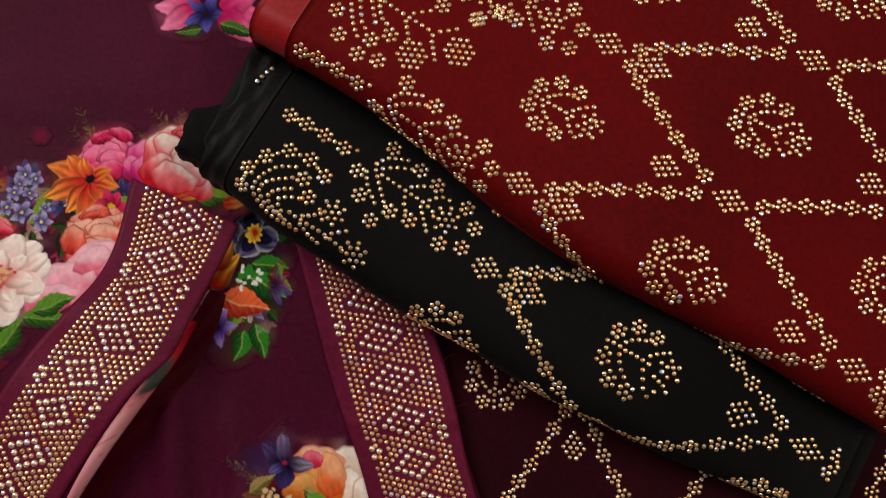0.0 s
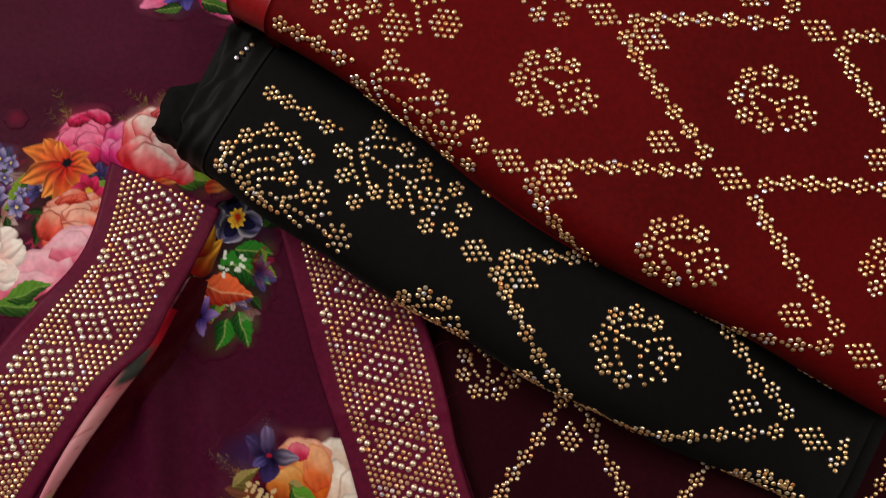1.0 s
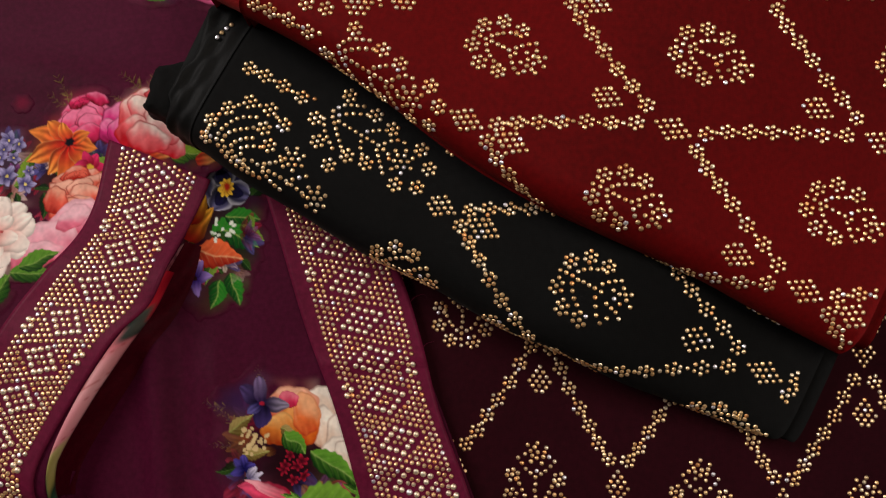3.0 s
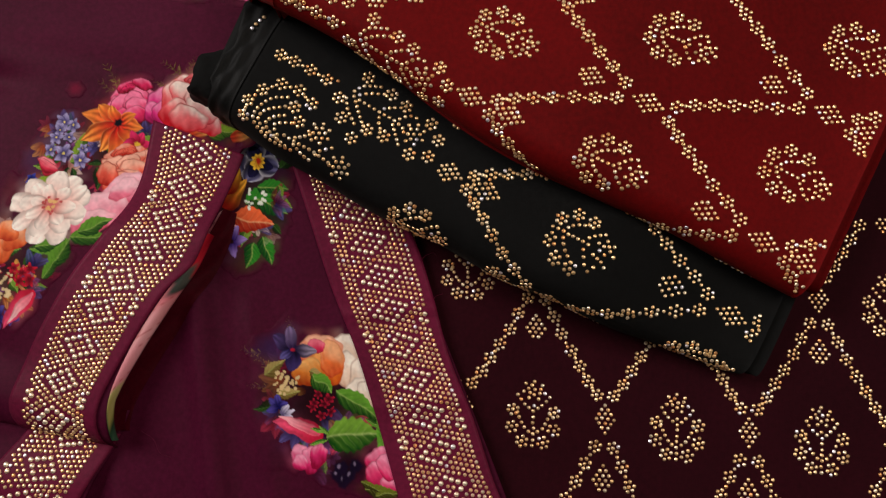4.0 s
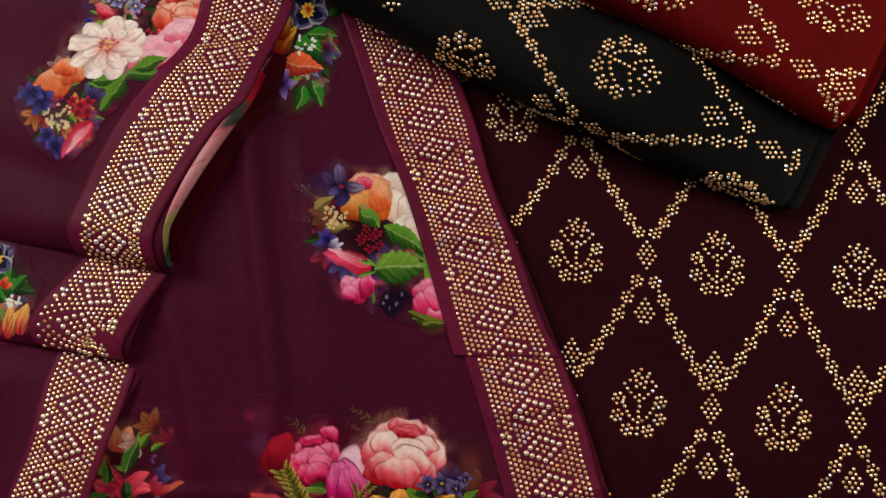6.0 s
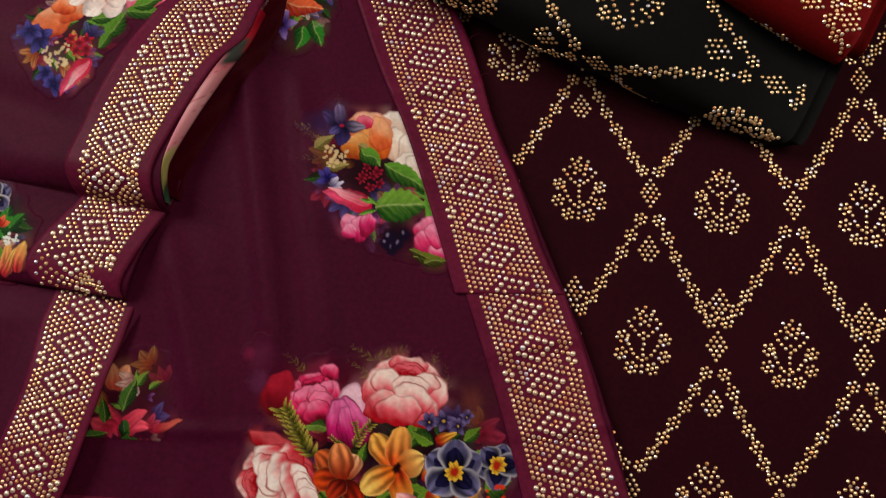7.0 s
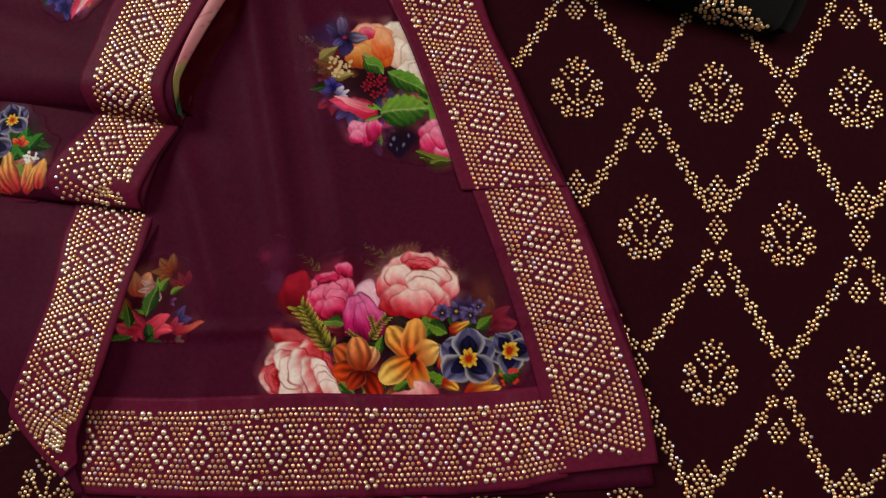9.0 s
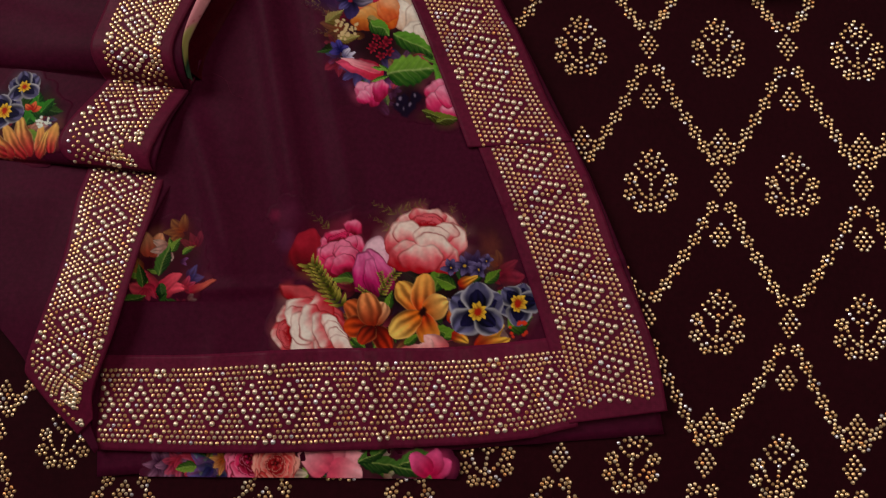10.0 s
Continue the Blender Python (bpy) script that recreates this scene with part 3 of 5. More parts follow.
sheet("under_layer", [(-0.19, -0.2), (-0.19, -0.3), (-0.188, -0.338)], [(0.07, -0.2), (0.1, -0.28), (0.107, -0.314)], 30, 60, z_dupatta_low, M_DUPATTA, dupatta, "lower folded layer")
sheet("main_panel", A_LEFT, A_RIGHT, 330, 240, z_dupatta, M_DUPATTA, dupatta)
B_RIGHT = [(-0.04, 0.36), (-0.05, 0.2), (-0.07, 0.1), (-0.0868, 0.0591), (-0.102, 0.0326), (-0.107, 0.001), (-0.1188, -0.0293), (-0.1322, -0.053), (-0.1429, -0.0753), (-0.1506, -0.1006), (-0.1497, -0.1274)]
B_LEFT = [(-0.5, 0.36), (-0.5, 0.2), (-0.5, 0.1), (-0.5, 0.055), (-0.5, 0.029), (-0.5, 0.001), (-0.5, -0.02), (-0.5, -0.04), (-0.48, -0.06), (-0.45, -0.075), (-0.43, -0.094)]
sheet("upper_panel", B_LEFT, B_RIGHT, 340, 280, z_upper, M_DUPATTA, dupatta)
C_RIGHT, C_LEFT = [(-0.146, -0.108), (-0.152, -0.128), (-0.160, -0.148), (-0.167, -0.175)], [(-0.5, -0.09), (-0.5, -0.1), (-0.49, -0.115), (-0.45, -0.147)]
sheet("middle_pleat", C_LEFT, C_RIGHT, 90, 200, z_middle, M_DUPATTA, dupatta, "pleat folded under the upper panel")
D_RIGHT = [(-0.1511, -0.1616), (-0.16, -0.1833), (-0.1719, -0.2189), (-0.1788, -0.2584), (-0.1877, -0.29), (-0.1916, -0.3078), (-0.1857, -0.3236)]
D_LEFT = [(-0.48, -0.13), (-0.4, -0.15), (-0.32, -0.185), (-0.242, -0.2633), (-0.2233, -0.286), (-0.2074, -0.3019), (-0.1877, -0.3256)]
sheet("lower_pleat", D_LEFT, D_RIGHT, 110, 90, z_lower, M_DUPATTA, dupatta, "lowest pleat tapering to a corner")


# border bands: a satin strip with rows of stones and studs in lozenges
def band(left, right, height, lift, outer, phase=0.0, width=0.039, label="", tail=0.0):
    """left, right: the edges of the stone field; outer: how far the satin goes on past it on each side."""
    n = 160
    a, b = spline(left, n), spline(right, n)
    mid = (a + b) / 2
    run = np.concatenate([[0], np.cumsum(np.linalg.norm(np.diff(mid, axis=0), axis=1))])
    cross = b - a
    unit = cross / np.linalg.norm(cross, axis=1, keepdims=True)
    oa, ob_ = a - unit * outer[0], b + unit * outer[1]
    if tail:
        for e in (oa, ob_):
            d = e[-1] - e[-6]
            e[-1] = e[-1] + d / np.linalg.norm(d) * tail
    sheet("satin_band", oa[::4].tolist() + [oa[-1].tolist()], ob_[::4].tolist() + [ob_[-1].tolist()], n, 26, height, M_BAND, dupatta, label or "maroon satin border strip", lift=lift)
    length = run[-1]

    along_mid = np.gradient(mid, axis=0)
    reach = np.pad(along_mid, ((30, 30), (0, 0)), mode="edge")
    along_mid = np.stack([np.convolve(reach[:, k], np.ones(61) / 61, mode="valid") for k in (0, 1)], 1)
    along_mid /= np.linalg.norm(along_mid, axis=1, keepdims=True)
    normal = np.stack([-along_mid[:, 1], along_mid[:, 0]], 1)
    normal *= np.sign((normal * cross).sum(1, keepdims=True))
    half = (normal * cross).sum(1) / 2

    def at(s, t):
        """Places square across the strip; those past its two ends are left out."""
        s, t = np.asarray(s, float), np.asarray(t, float)
        pick = [np.stack([np.interp(s, run, f[:, k]) for k in (0, 1)], 1) for f in (mid, along_mid, normal)]
        past = s - np.clip(s, 0, length)
        xy = pick[0] + pick[1] * past[:, None] + pick[2] * ((2 * t - 1) * np.interp(s, run, half))[:, None]
        keep = np.ones(len(s), bool)
        for p, q, sign in ((a[0], b[0], 1), (a[-1], b[-1], -1)):
            d = q - p
            side = (xy[:, 0] - p[0]) * d[1] - (xy[:, 1] - p[1]) * d[0]
            inner = (mid[n // 2, 0] - p[0]) * d[1] - (mid[n // 2, 1] - p[1]) * d[0]
            keep &= side * np.sign(inner) > 0.0006 * np.linalg.norm(d)
        return xy[keep]

    place = on_height(height)
    period, rows = 0.0198, 15
    pitch, hw, hh = period / 7, 0.0060, 0.0095
    lozenge = [(hw * x, hh * y) for k in range(3) for x, y in ((1 - k / 3, k / 3), (-k / 3, 1 - k / 3), (k / 3 - 1, -k / 3), (k / 3, k / 3 - 1))]
    edge = 0.5 * width - 0.0004
    corner = [(x, y * sg) for sg in (-1, 1) for x, y in ((-0.00195, edge), (0.00195, edge), (0.0, edge - 0.0032))]
    centres = np.arange(phase - 2 * period, length + 2 * period, period)
    large = [(c + x, y) for c in centres for x, y in lozenge] + [(c + period / 2 + x, y) for c in centres[::3] for x, y in corner]
    large = np.array(large)
    small = np.array([(phase + (k + 0.5 * (r % 2)) * pitch, (r / (rows - 1) - 0.5) * width) for r in range(rows) for k in range(-12, int(length / pitch) + 12)])
    along = np.abs((small[:, :1] - centres[None])).min(1)
    near = np.min((small[:, :1] - large[None, :, 0]) ** 2 + (small[:, 1:] - large[None, :, 1]) ** 2, 1)
    small = small[(near > 0.00250 ** 2) & (along / (hw + 0.0012) + np.abs(small[:, 1]) / (hh + 0.0018) > 1)]
    heart = [(c + x, y) for c in centres for x, y in ((0, 0.0028), (0, -0.0028), (0.00145, 0), (-0.00145, 0))]
    small = np.vstack([small, heart]) + rng.normal(0, 0.00011, (len(small) + len(heart), 2))
    large = large + rng.normal(0, 0.0001, large.shape)
    spots = np.vstack([at(large[:, 0], 0.5 + large[:, 1] / width), at(small[:, 0], 0.5 + small[:, 1] / width)])
    count = len(at(large[:, 0], 0.5 + large[:, 1] / width))
    gap = (spots[:, None, 0] - spots[None, :, 0]) ** 2 + (spots[:, None, 1] - spots[None, :, 1]) ** 2
    free = ~np.tril(gap < 0.0017 ** 2, -1).any(1)
    for xy, radius, big in ((spots[count:][free[count:]], 0.00109, False), (spots[:count][free[:count]], 0.00150, True)):
        pos, nor = place(xy, lift)
        stones(dupatta, pos, nor, radius, big)


band([(-0.063, 0.032), (-0.051, 0.003), (-0.036, -0.034), (-0.019, -0.07), (-0.006, -0.103), (0.006, -0.136), (0.0145, -0.160)],
     [(-0.026, 0.030), (-0.006, -0.006), (0.006, -0.036), (0.017, -0.069), (0.032, -0.102), (0.045, -0.135), (0.057, -0.158)], z_dupatta, 0.0018, (0.0085, 0.006), 0.006)
band([(0.0185, -0.158), (0.033, -0.197), (0.043, -0.226), (0.052, -0.255), (0.057, -0.274), (0.064, -0.302)],
     [(0.057, -0.156), (0.072, -0.196), (0.081, -0.225), (0.092, -0.254), (0.0985, -0.276), (0.1015, -0.297)], z_dupatta, 0.0011, (0.0075, 0.006), 0.012, tail=0.006)
band([(-0.1885, -0.319), (-0.133, -0.320), (-0.072, -0.319), (0.02, -0.3135), (0.062, -0.3055)],
     [(-0.189, -0.283), (-0.136, -0.2825), (-0.074, -0.279), (-0.003, -0.278), (0.058, -0.272)], z_dupatta, 0.0006, (0.005, 0.008), 0.002)
band([(-0.1428, 0.05), (-0.1468, 0.0068), (-0.1582, -0.0174), (-0.1683, -0.0344), (-0.1779, -0.0559), (-0.1867, -0.0783), (-0.1925, -0.0967), (-0.1944, -0.1094), (-0.1905, -0.1225)],
     [(-0.1051, 0.0377), (-0.115, 0.001), (-0.1221, -0.025), (-0.1351, -0.0422), (-0.1477, -0.0666), (-0.1565, -0.086), (-0.1623, -0.1016), (-0.1633, -0.1133), (-0.1614, -0.1255)], z_upper, 0.0012, (0.0085, 0.0075), 0.010)
band([(-0.190, -0.118), (-0.204, -0.138), (-0.214, -0.156), (-0.212, -0.166), (-0.2055, -0.1705)],
     [(-0.157, -0.120), (-0.167, -0.142), (-0.174, -0.158), (-0.177, -0.168), (-0.176, -0.1735)], z_middle, 0.0012, (0.0055, 0.008), 0.004)
band([(-0.2025, -0.1695), (-0.206, -0.1912), (-0.2084, -0.2218), (-0.2163, -0.2525), (-0.2237, -0.2791), (-0.2193, -0.289), (-0.1941, -0.3132)],
     [(-0.1679, -0.1714), (-0.1709, -0.1961), (-0.1758, -0.2218), (-0.1827, -0.2584), (-0.1921, -0.29), (-0.1941, -0.2999), (-0.1931, -0.3122)], z_lower, 0.0012, (0.004, 0.005), 0.010)


# ---- printed flowers: inks laid on a fine grid over the cloth ----
def soften(f, r):
    """Evens out a field over r cells each way, twice over."""
    for axis in (0, 1, 0, 1):
        pad = [(0, 0)] * f.ndim
        pad[axis] = (r + 1, r)
        c = np.cumsum(np.pad(f, pad), axis=axis)
        n = c.shape[axis]
        f = (np.take(c, range(2 * r + 1, n), axis) - np.take(c, range(0, n - 2 * r - 1), axis)) / (2 * r + 1)
    return f


class Print:
    def __init__(self, x0, x1, y0, y1, res=0.00045):
        self.x = np.arange(x0, x1, res)
        self.y = np.arange(y0, y1, res)
        self.X, self.Y = np.meshgrid(self.x, self.y)
        self.rgb = np.zeros((*self.X.shape, 3))
        self.a = np.zeros(self.X.shape)
        self.g = np.random.default_rng(3)
        self.X0, self.Y0 = self.X, self.Y
        self.X = self.X + 0.0008 * self.cloud(0.007) + 0.00022 * self.cloud(0.0025)
        self.Y = self.Y + 0.0008 * self.cloud(0.007) + 0.00022 * self.cloud(0.0025)
        self.tone = 1 + 0.07 * self.cloud(0.005) + 0.03 * self.cloud(0.0014)

    def cloud(self, cell):
        """Smooth random field, about -1 to 1, with blobs of the given size."""
        h, w = len(self.y), len(self.x)
        fy, fx = (self.y - self.y[0]) / cell, (self.x - self.x[0]) / cell
        r = self.g.uniform(-1.4, 1.4, (int(fy[-1]) + 3, int(fx[-1]) + 3))
        iy, ix = fy.astype(int), fx.astype(int)
        ty, tx = fy - iy, fx - ix
        ty, tx = (ty * ty * (3 - 2 * ty))[:, None], (tx * tx * (3 - 2 * tx))[None]
        a, b = r[iy][:, ix], r[iy][:, ix + 1]
        c, d = r[iy + 1][:, ix], r[iy + 1][:, ix + 1]
        return (a * (1 - tx) + b * tx) * (1 - ty) + (c * (1 - tx) + d * tx) * ty

    def window(self, cx, cy, r):
        i0, i1 = np.searchsorted(self.y, (cy - r, cy + r))
        j0, j1 = np.searchsorted(self.x, (cx - r, cx + r))
        return slice(i0, i1), slice(j0, j1)

    def lay(self, w, colour, alpha):
        a = np.clip(alpha, 0, 1)
        colour = np.clip(colour * self.tone[w][..., None], 0, 1)
        old = self.a[w]
        out = a + old * (1 - a)
        self.rgb[w] = np.where(out[..., None] > 1e-4, (colour * a[..., None] + self.rgb[w] * (old * (1 - a))[..., None]) / np.maximum(out, 1e-4)[..., None], self.rgb[w])
        self.a[w] = out

    def wash(self, cx, cy, rx, ry, colour, strength=0.8, soft=0.6):
        w = self.window(cx, cy, max(rx, ry) * 1.3)
        x, y = self.X[w] - cx, self.Y[w] - cy
        wob = 0.07 * np.sin(6 * np.arctan2(y, x) + cx * 900) + 0.05 * np.sin(11 * np.arctan2(y, x) + cy * 700)
        d = np.hypot(x / rx, y / ry) * (1 + wob)
        self.lay(w, np.array(lin(*colour)) * np.ones((*d.shape, 1)), strength * (1 - step(d, 1 - soft, 1.05)))

    def petal(self, cx, cy, ang, length, width, base, tip, point=1.0, streak=0.25, rim=None, alpha=1.0, fat=0.62, rim_in=0.84, rim_k=0.5):
        """A petal from its root outwards: colour from root to tip, fine streaks along it, a paler or darker rim."""
        w = self.window(cx, cy, length * 1.1)
        x, y = self.X[w] - cx, self.Y[w] - cy
        c, s = math.cos(ang), math.sin(ang)
        u, v = (x * c + y * s) / length, (-x * s + y * c) / (width * 0.5)
        inside = np.clip(u, 0, 1)
        half = np.sin(np.pi * inside ** fat) ** point + 1e-4
        e = np.abs(v) / half
        m = np.where((u > 0) & (u < 1), 1 - step(e, 0.9, 1.04), 0)
        b, t = np.array(lin(*base)), np.array(lin(*tip))
        k = step(u, 0.05, 0.95)[..., None]
        col = b * (1 - k) + t * k
        ph = self.g.uniform(0, 6)
        lines = np.sin(v * 11 / (0.35 + half) + ph) * (0.6 + 0.4 * np.sin(u * 5 + ph))
        col = col * (1 + streak * lines[..., None] * 0.6) * (1 - 0.35 * step(e, 0.35, 1.0) * (v < 0))[..., None]
        if rim is not None:
            q = (step(e, rim_in, 0.98) * rim_k * (0.7 + 0.3 * lines))[..., None]
            col = col * (1 - q) + np.array(lin(*rim)) * q
        self.lay(w, np.clip(col, 0, 1), m * alpha)

    def leaf(self, cx, cy, ang, length, width, dark=(18, 52, 22), light=(92, 136, 58), vein=(190, 205, 120)):
        w = self.window(cx, cy, length * 1.1)
        x, y = self.X[w] - cx, self.Y[w] - cy
        c, s = math.cos(ang), math.sin(ang)
        u, v = (x * c + y * s) / length, (-x * s + y * c) / (width * 0.5)
        half = np.sin(np.pi * np.clip(u, 0, 1) ** 0.75) + 1e-4
        half = half * (1 + 0.06 * np.sin(u * 42))
        e = np.abs(v) / half
        m = np.where((u > 0) & (u < 1), 1 - step(e, 0.92, 1.04), 0)
        k = np.clip(0.5 + 0.45 * np.sign(v) * (0.4 + 0.6 * e) + 0.07 * np.sin((u - 0.35 * np.abs(v)) * 34), 0, 1)[..., None]
        col = np.array(lin(*dark)) * (1 - k) + np.array(lin(*light)) * k
        side = np.exp(-(((((u - 0.28 * np.abs(v)) * 7) % 1) - 0.5) / 0.1) ** 2) * 0.2 * (1 - e)
        mid = np.exp(-(v / 0.07) ** 2) * 0.5
        q = np.clip(side + mid, 0, 0.85)[..., None]
        self.lay(w, np.clip(col * (1 - q) + np.array(lin(*vein)) * q, 0, 1), m)

    def rose(self, cx, cy, r, deep, mid, pale, turn=0.0, heart=(0.0, 0.25)):
        """A full rose: broad cupped petals one over another, with dark thin edges, towards a deep heart set off-centre."""
        hx, hy = cx + heart[0] * r, cy + heart[1] * r
        lo, mi, hi = (np.array(lin(*c)) for c in (deep, mid, pale))
        rings = ((5, 0.42, 0.66, 0.0), (5, 0.34, 0.54, 0.25), (4, 0.26, 0.42, 0.55), (4, 0.17, 0.3, 0.85), (3, 0.12, 0.22, 1.0))
        for ring, (count, reach, size, f) in enumerate(rings):
            ox, oy = cx * (1 - f) + hx * f, cy * (1 - f) + hy * f
            first = turn + ring * 0.8
            for k in range(count):
                a = first + k * 2 * math.pi / count + self.g.uniform(-0.45, 0.45)
                sz = size * r * self.g.uniform(0.88, 1.1)
                px, py = ox + reach * r * math.cos(a), oy + reach * r * math.sin(a)
                w = self.window(px, py, sz * 1.3)
                x, y = self.X[w] - px, self.Y[w] - py
                c, s = math.cos(a), math.sin(a)
                u, v = (x * c + y * s) / sz, (-x * s + y * c) / sz
                d = np.hypot(u * 1.2, v * 0.86) * (1 + 0.06 * np.sin(4 * np.arctan2(v, u) + 2 * k) + 0.04 * np.sin(9 * np.arctan2(v, u) + ring))
                m = 1 - step(d, 0.95, 1.0)
                tone = 0.52 + 0.5 * u + 0.10 * np.sin(9 * v + k + ring) * (1 - u) + self.g.uniform(-0.3, 0.2) - 0.55 * (ring > 2) - 0.12 * ring / 2
                tone = np.clip(tone, 0, 1)[..., None]
                col = np.where(tone < 0.5, lo + (mi - lo) * tone * 2, mi + (hi - mi) * (tone - 0.5) * 2)
                lip = (step(d, 0.74, 0.9) * (1 - step(d, 0.9, 0.94)) * (u > -0.1))[..., None] * 0.55
                col = col * (1 - lip) + hi * lip
                edge = (step(d, 0.88, 0.95) * step(np.sin(3 * np.arctan2(v, u) + 1.7 * k + ring), -0.5, 0.3))[..., None] * (0.9 if ring < 3 else 0.4)
                col = col * (1 - edge) + lo * 0.75 * edge
                self.lay(w, col, m)

        for k in range(7):
            a = turn + k * 2.4
            self.petal(hx + 0.05 * r * math.cos(a), hy + 0.05 * r * math.sin(a), a + 1.2, r * self.g.uniform(0.16, 0.3), r * 0.12, tuple(int(c * 0.45) for c in deep), deep if k % 2 else mid, 0.6, 0.5, fat=0.9)

    def cup(self, cx, cy, rx, ry, ang, lo, mi, hi, lit=1.57, line=0.8, bias=0.0):
        """One broad petal: pale towards its lip, deep at its root, with a thin dark outline."""
        w = self.window(cx, cy, max(rx, ry) * 1.25)
        x, y = self.X[w] - cx, self.Y[w] - cy
        c, s = math.cos(ang), math.sin(ang)
        u, v = (x * c + y * s) / rx, (-x * s + y * c) / ry
        th = np.arctan2(v, u)
        ph = self.g.uniform(0, 6.28)
        d = np.hypot(u, v) * (1 + 0.05 * np.sin(3 * th + ph) + 0.035 * np.sin(7 * th + 2 * ph))
        m = 1 - step(d, 0.95, 1.01)
        t = 0.56 + bias + 0.58 * (u * math.cos(lit - ang) + v * math.sin(lit - ang)) + 0.07 * np.sin(14 * u + 3 * v + ph) * d + 0.10 * np.sin(3.5 * (u + v) + ph)
        t = np.clip(t, 0, 1)[..., None]
        col = np.where(t < 0.5, lo + (mi - lo) * t * 2, mi + (hi - mi) * (t - 0.5) * 2)
        edge = (step(d, 0.84, 0.95) * line * (0.72 + 0.28 * np.sin(2 * th + ph)))[..., None]
        col = col * (1 - edge) + lo * 0.7 * edge
        self.lay(w, col, m)

    def cup_rose(self, cx, cy, r, deep, mid, pale, turn=0.0, flat=1.0):
        """A cabbage rose seen from the side: a dark heart at its head and broad cupped petals folded round it."""
        lo, mi, hi = (np.array(lin(*c)) for c in (deep, mid, pale))
        c, s = math.cos(turn), math.sin(turn)

        def petal_at(x, y, rx, ry, tilt, bias, colours):
            self.cup(cx + r * (x * c - y * flat * s), cy + r * (x * s + y * flat * c), rx * r, ry * r * flat, tilt + turn, *colours, lit=1.57 + turn, bias=bias)
        full, dark = (lo, mi, hi), (lo * 0.5, lo, mi)
        for x, y, rx, ry, tilt, bias in ((-0.45, 0.42, 0.42, 0.42, 0.5, 0.0), (0.48, 0.45, 0.40, 0.40, -0.5, -0.1), (0.0, 0.70, 0.52, 0.30, 0.0, -0.2)):
            petal_at(x, y, rx, ry, tilt, bias, full)
        for x, y, rx, ry, tilt, bias in ((0.02, 0.58, 0.46, 0.27, 0.05, 0.1), (-0.16, 0.62, 0.2, 0.15, 0.3, 0.2), (0.2, 0.60, 0.22, 0.14, -0.4, 0.3), (0.02, 0.52, 0.20, 0.11, 0.0, -0.1), (0.06, 0.66, 0.12, 0.09, 0.6, 0.4)):
            petal_at(x, y, rx, ry, tilt, bias, dark)
        for x, y, rx, ry, tilt, bias in ((-0.66, -0.05, 0.36, 0.62, 0.15, 0.0), (0.68, -0.02, 0.34, 0.60, -0.2, 0.1), (0.40, 0.20, 0.46, 0.34, 0.5, 0.2), (-0.40, 0.16, 0.48, 0.40, -0.35, 0.25),
                                         (-0.42, -0.48, 0.50, 0.44, 0.3, -0.25), (0.45, -0.45, 0.52, 0.42, -0.35, 0.0), (0.12, 0.12, 0.50, 0.36, 0.1, 0.3), (0.22, -0.16, 0.55, 0.40, -0.25, 0.2), (-0.05, -0.52, 0.56, 0.42, 0.05, -0.05)):
            petal_at(x, y, rx, ry, tilt, bias, full)

    def bloom(self, cx, cy, r, count, base, tip, width=0.6, layers=1, point=0.7, heart=(60, 20, 20), heart_r=0.16, turn=0.0, rim=None, streak=0.3, fat=0.75):
        for q in range(layers):
            rr = r * (1 - 0.3 * q)
            for k in range(count):
                a = turn + (k + 0.5 * q) * 2 * math.pi / count + self.g.uniform(-0.1, 0.1)
                self.petal(cx, cy, a, rr * self.g.uniform(0.9, 1.06), rr * width, base, tip, point, streak, rim, fat=fat)
        if heart:
            self.wash(cx, cy, r * heart_r, r * heart_r, heart, 1.0, 0.4)

    def pansy(self, cx, cy, r, turn=0.0):
        for k, a in enumerate((0.5, 2.6, 1.55, 3.8, 5.5)):
            self.petal(cx, cy, a + turn, r * 1.05, r * 1.15, (14, 10, 34), (104, 100, 136), 0.5, 0.9, (226, 222, 228), fat=1.0, rim_in=0.6, rim_k=0.8)
            self.petal(cx, cy, a + turn, r * 0.8, r * 0.6, (10, 8, 28), (34, 28, 74), 0.6, 0.8, fat=0.9)
        self.bloom(cx, cy, r * 0.4, 9, (200, 120, 20), (248, 205, 70), 0.6, heart=(190, 50, 24), heart_r=0.42)

    def twig(self, cx, cy, ang, length, colour=(120, 104, 52)):
        for k in range(6):
            f = k / 5
            x, y = cx + math.cos(ang) * length * f, cy + math.sin(ang) * length * f
            for sgn in (-1, 1):
                n = length * self.g.uniform(0.2, 0.42) * (1.1 - 0.5 * f)
                self.petal(x, y, ang + sgn * self.g.uniform(0.4, 1.1), n, n * 0.2, colour, (176, 150, 92), 0.8, 0.3, alpha=self.g.uniform(0.5, 0.9))
        self.petal(cx, cy, ang, length, length * 0.04, colour, colour, 0.4, 0.0, alpha=0.7)

    def berries(self, cx, cy, r, count, colour):
        for k in range(count):
            a, d = self.g.uniform(0, 6.28), r * math.sqrt(self.g.uniform(0, 1))
            self.wash(cx + d * math.cos(a), cy + d * math.sin(a), 0.0011, 0.0011, colour, 0.95, 0.3)

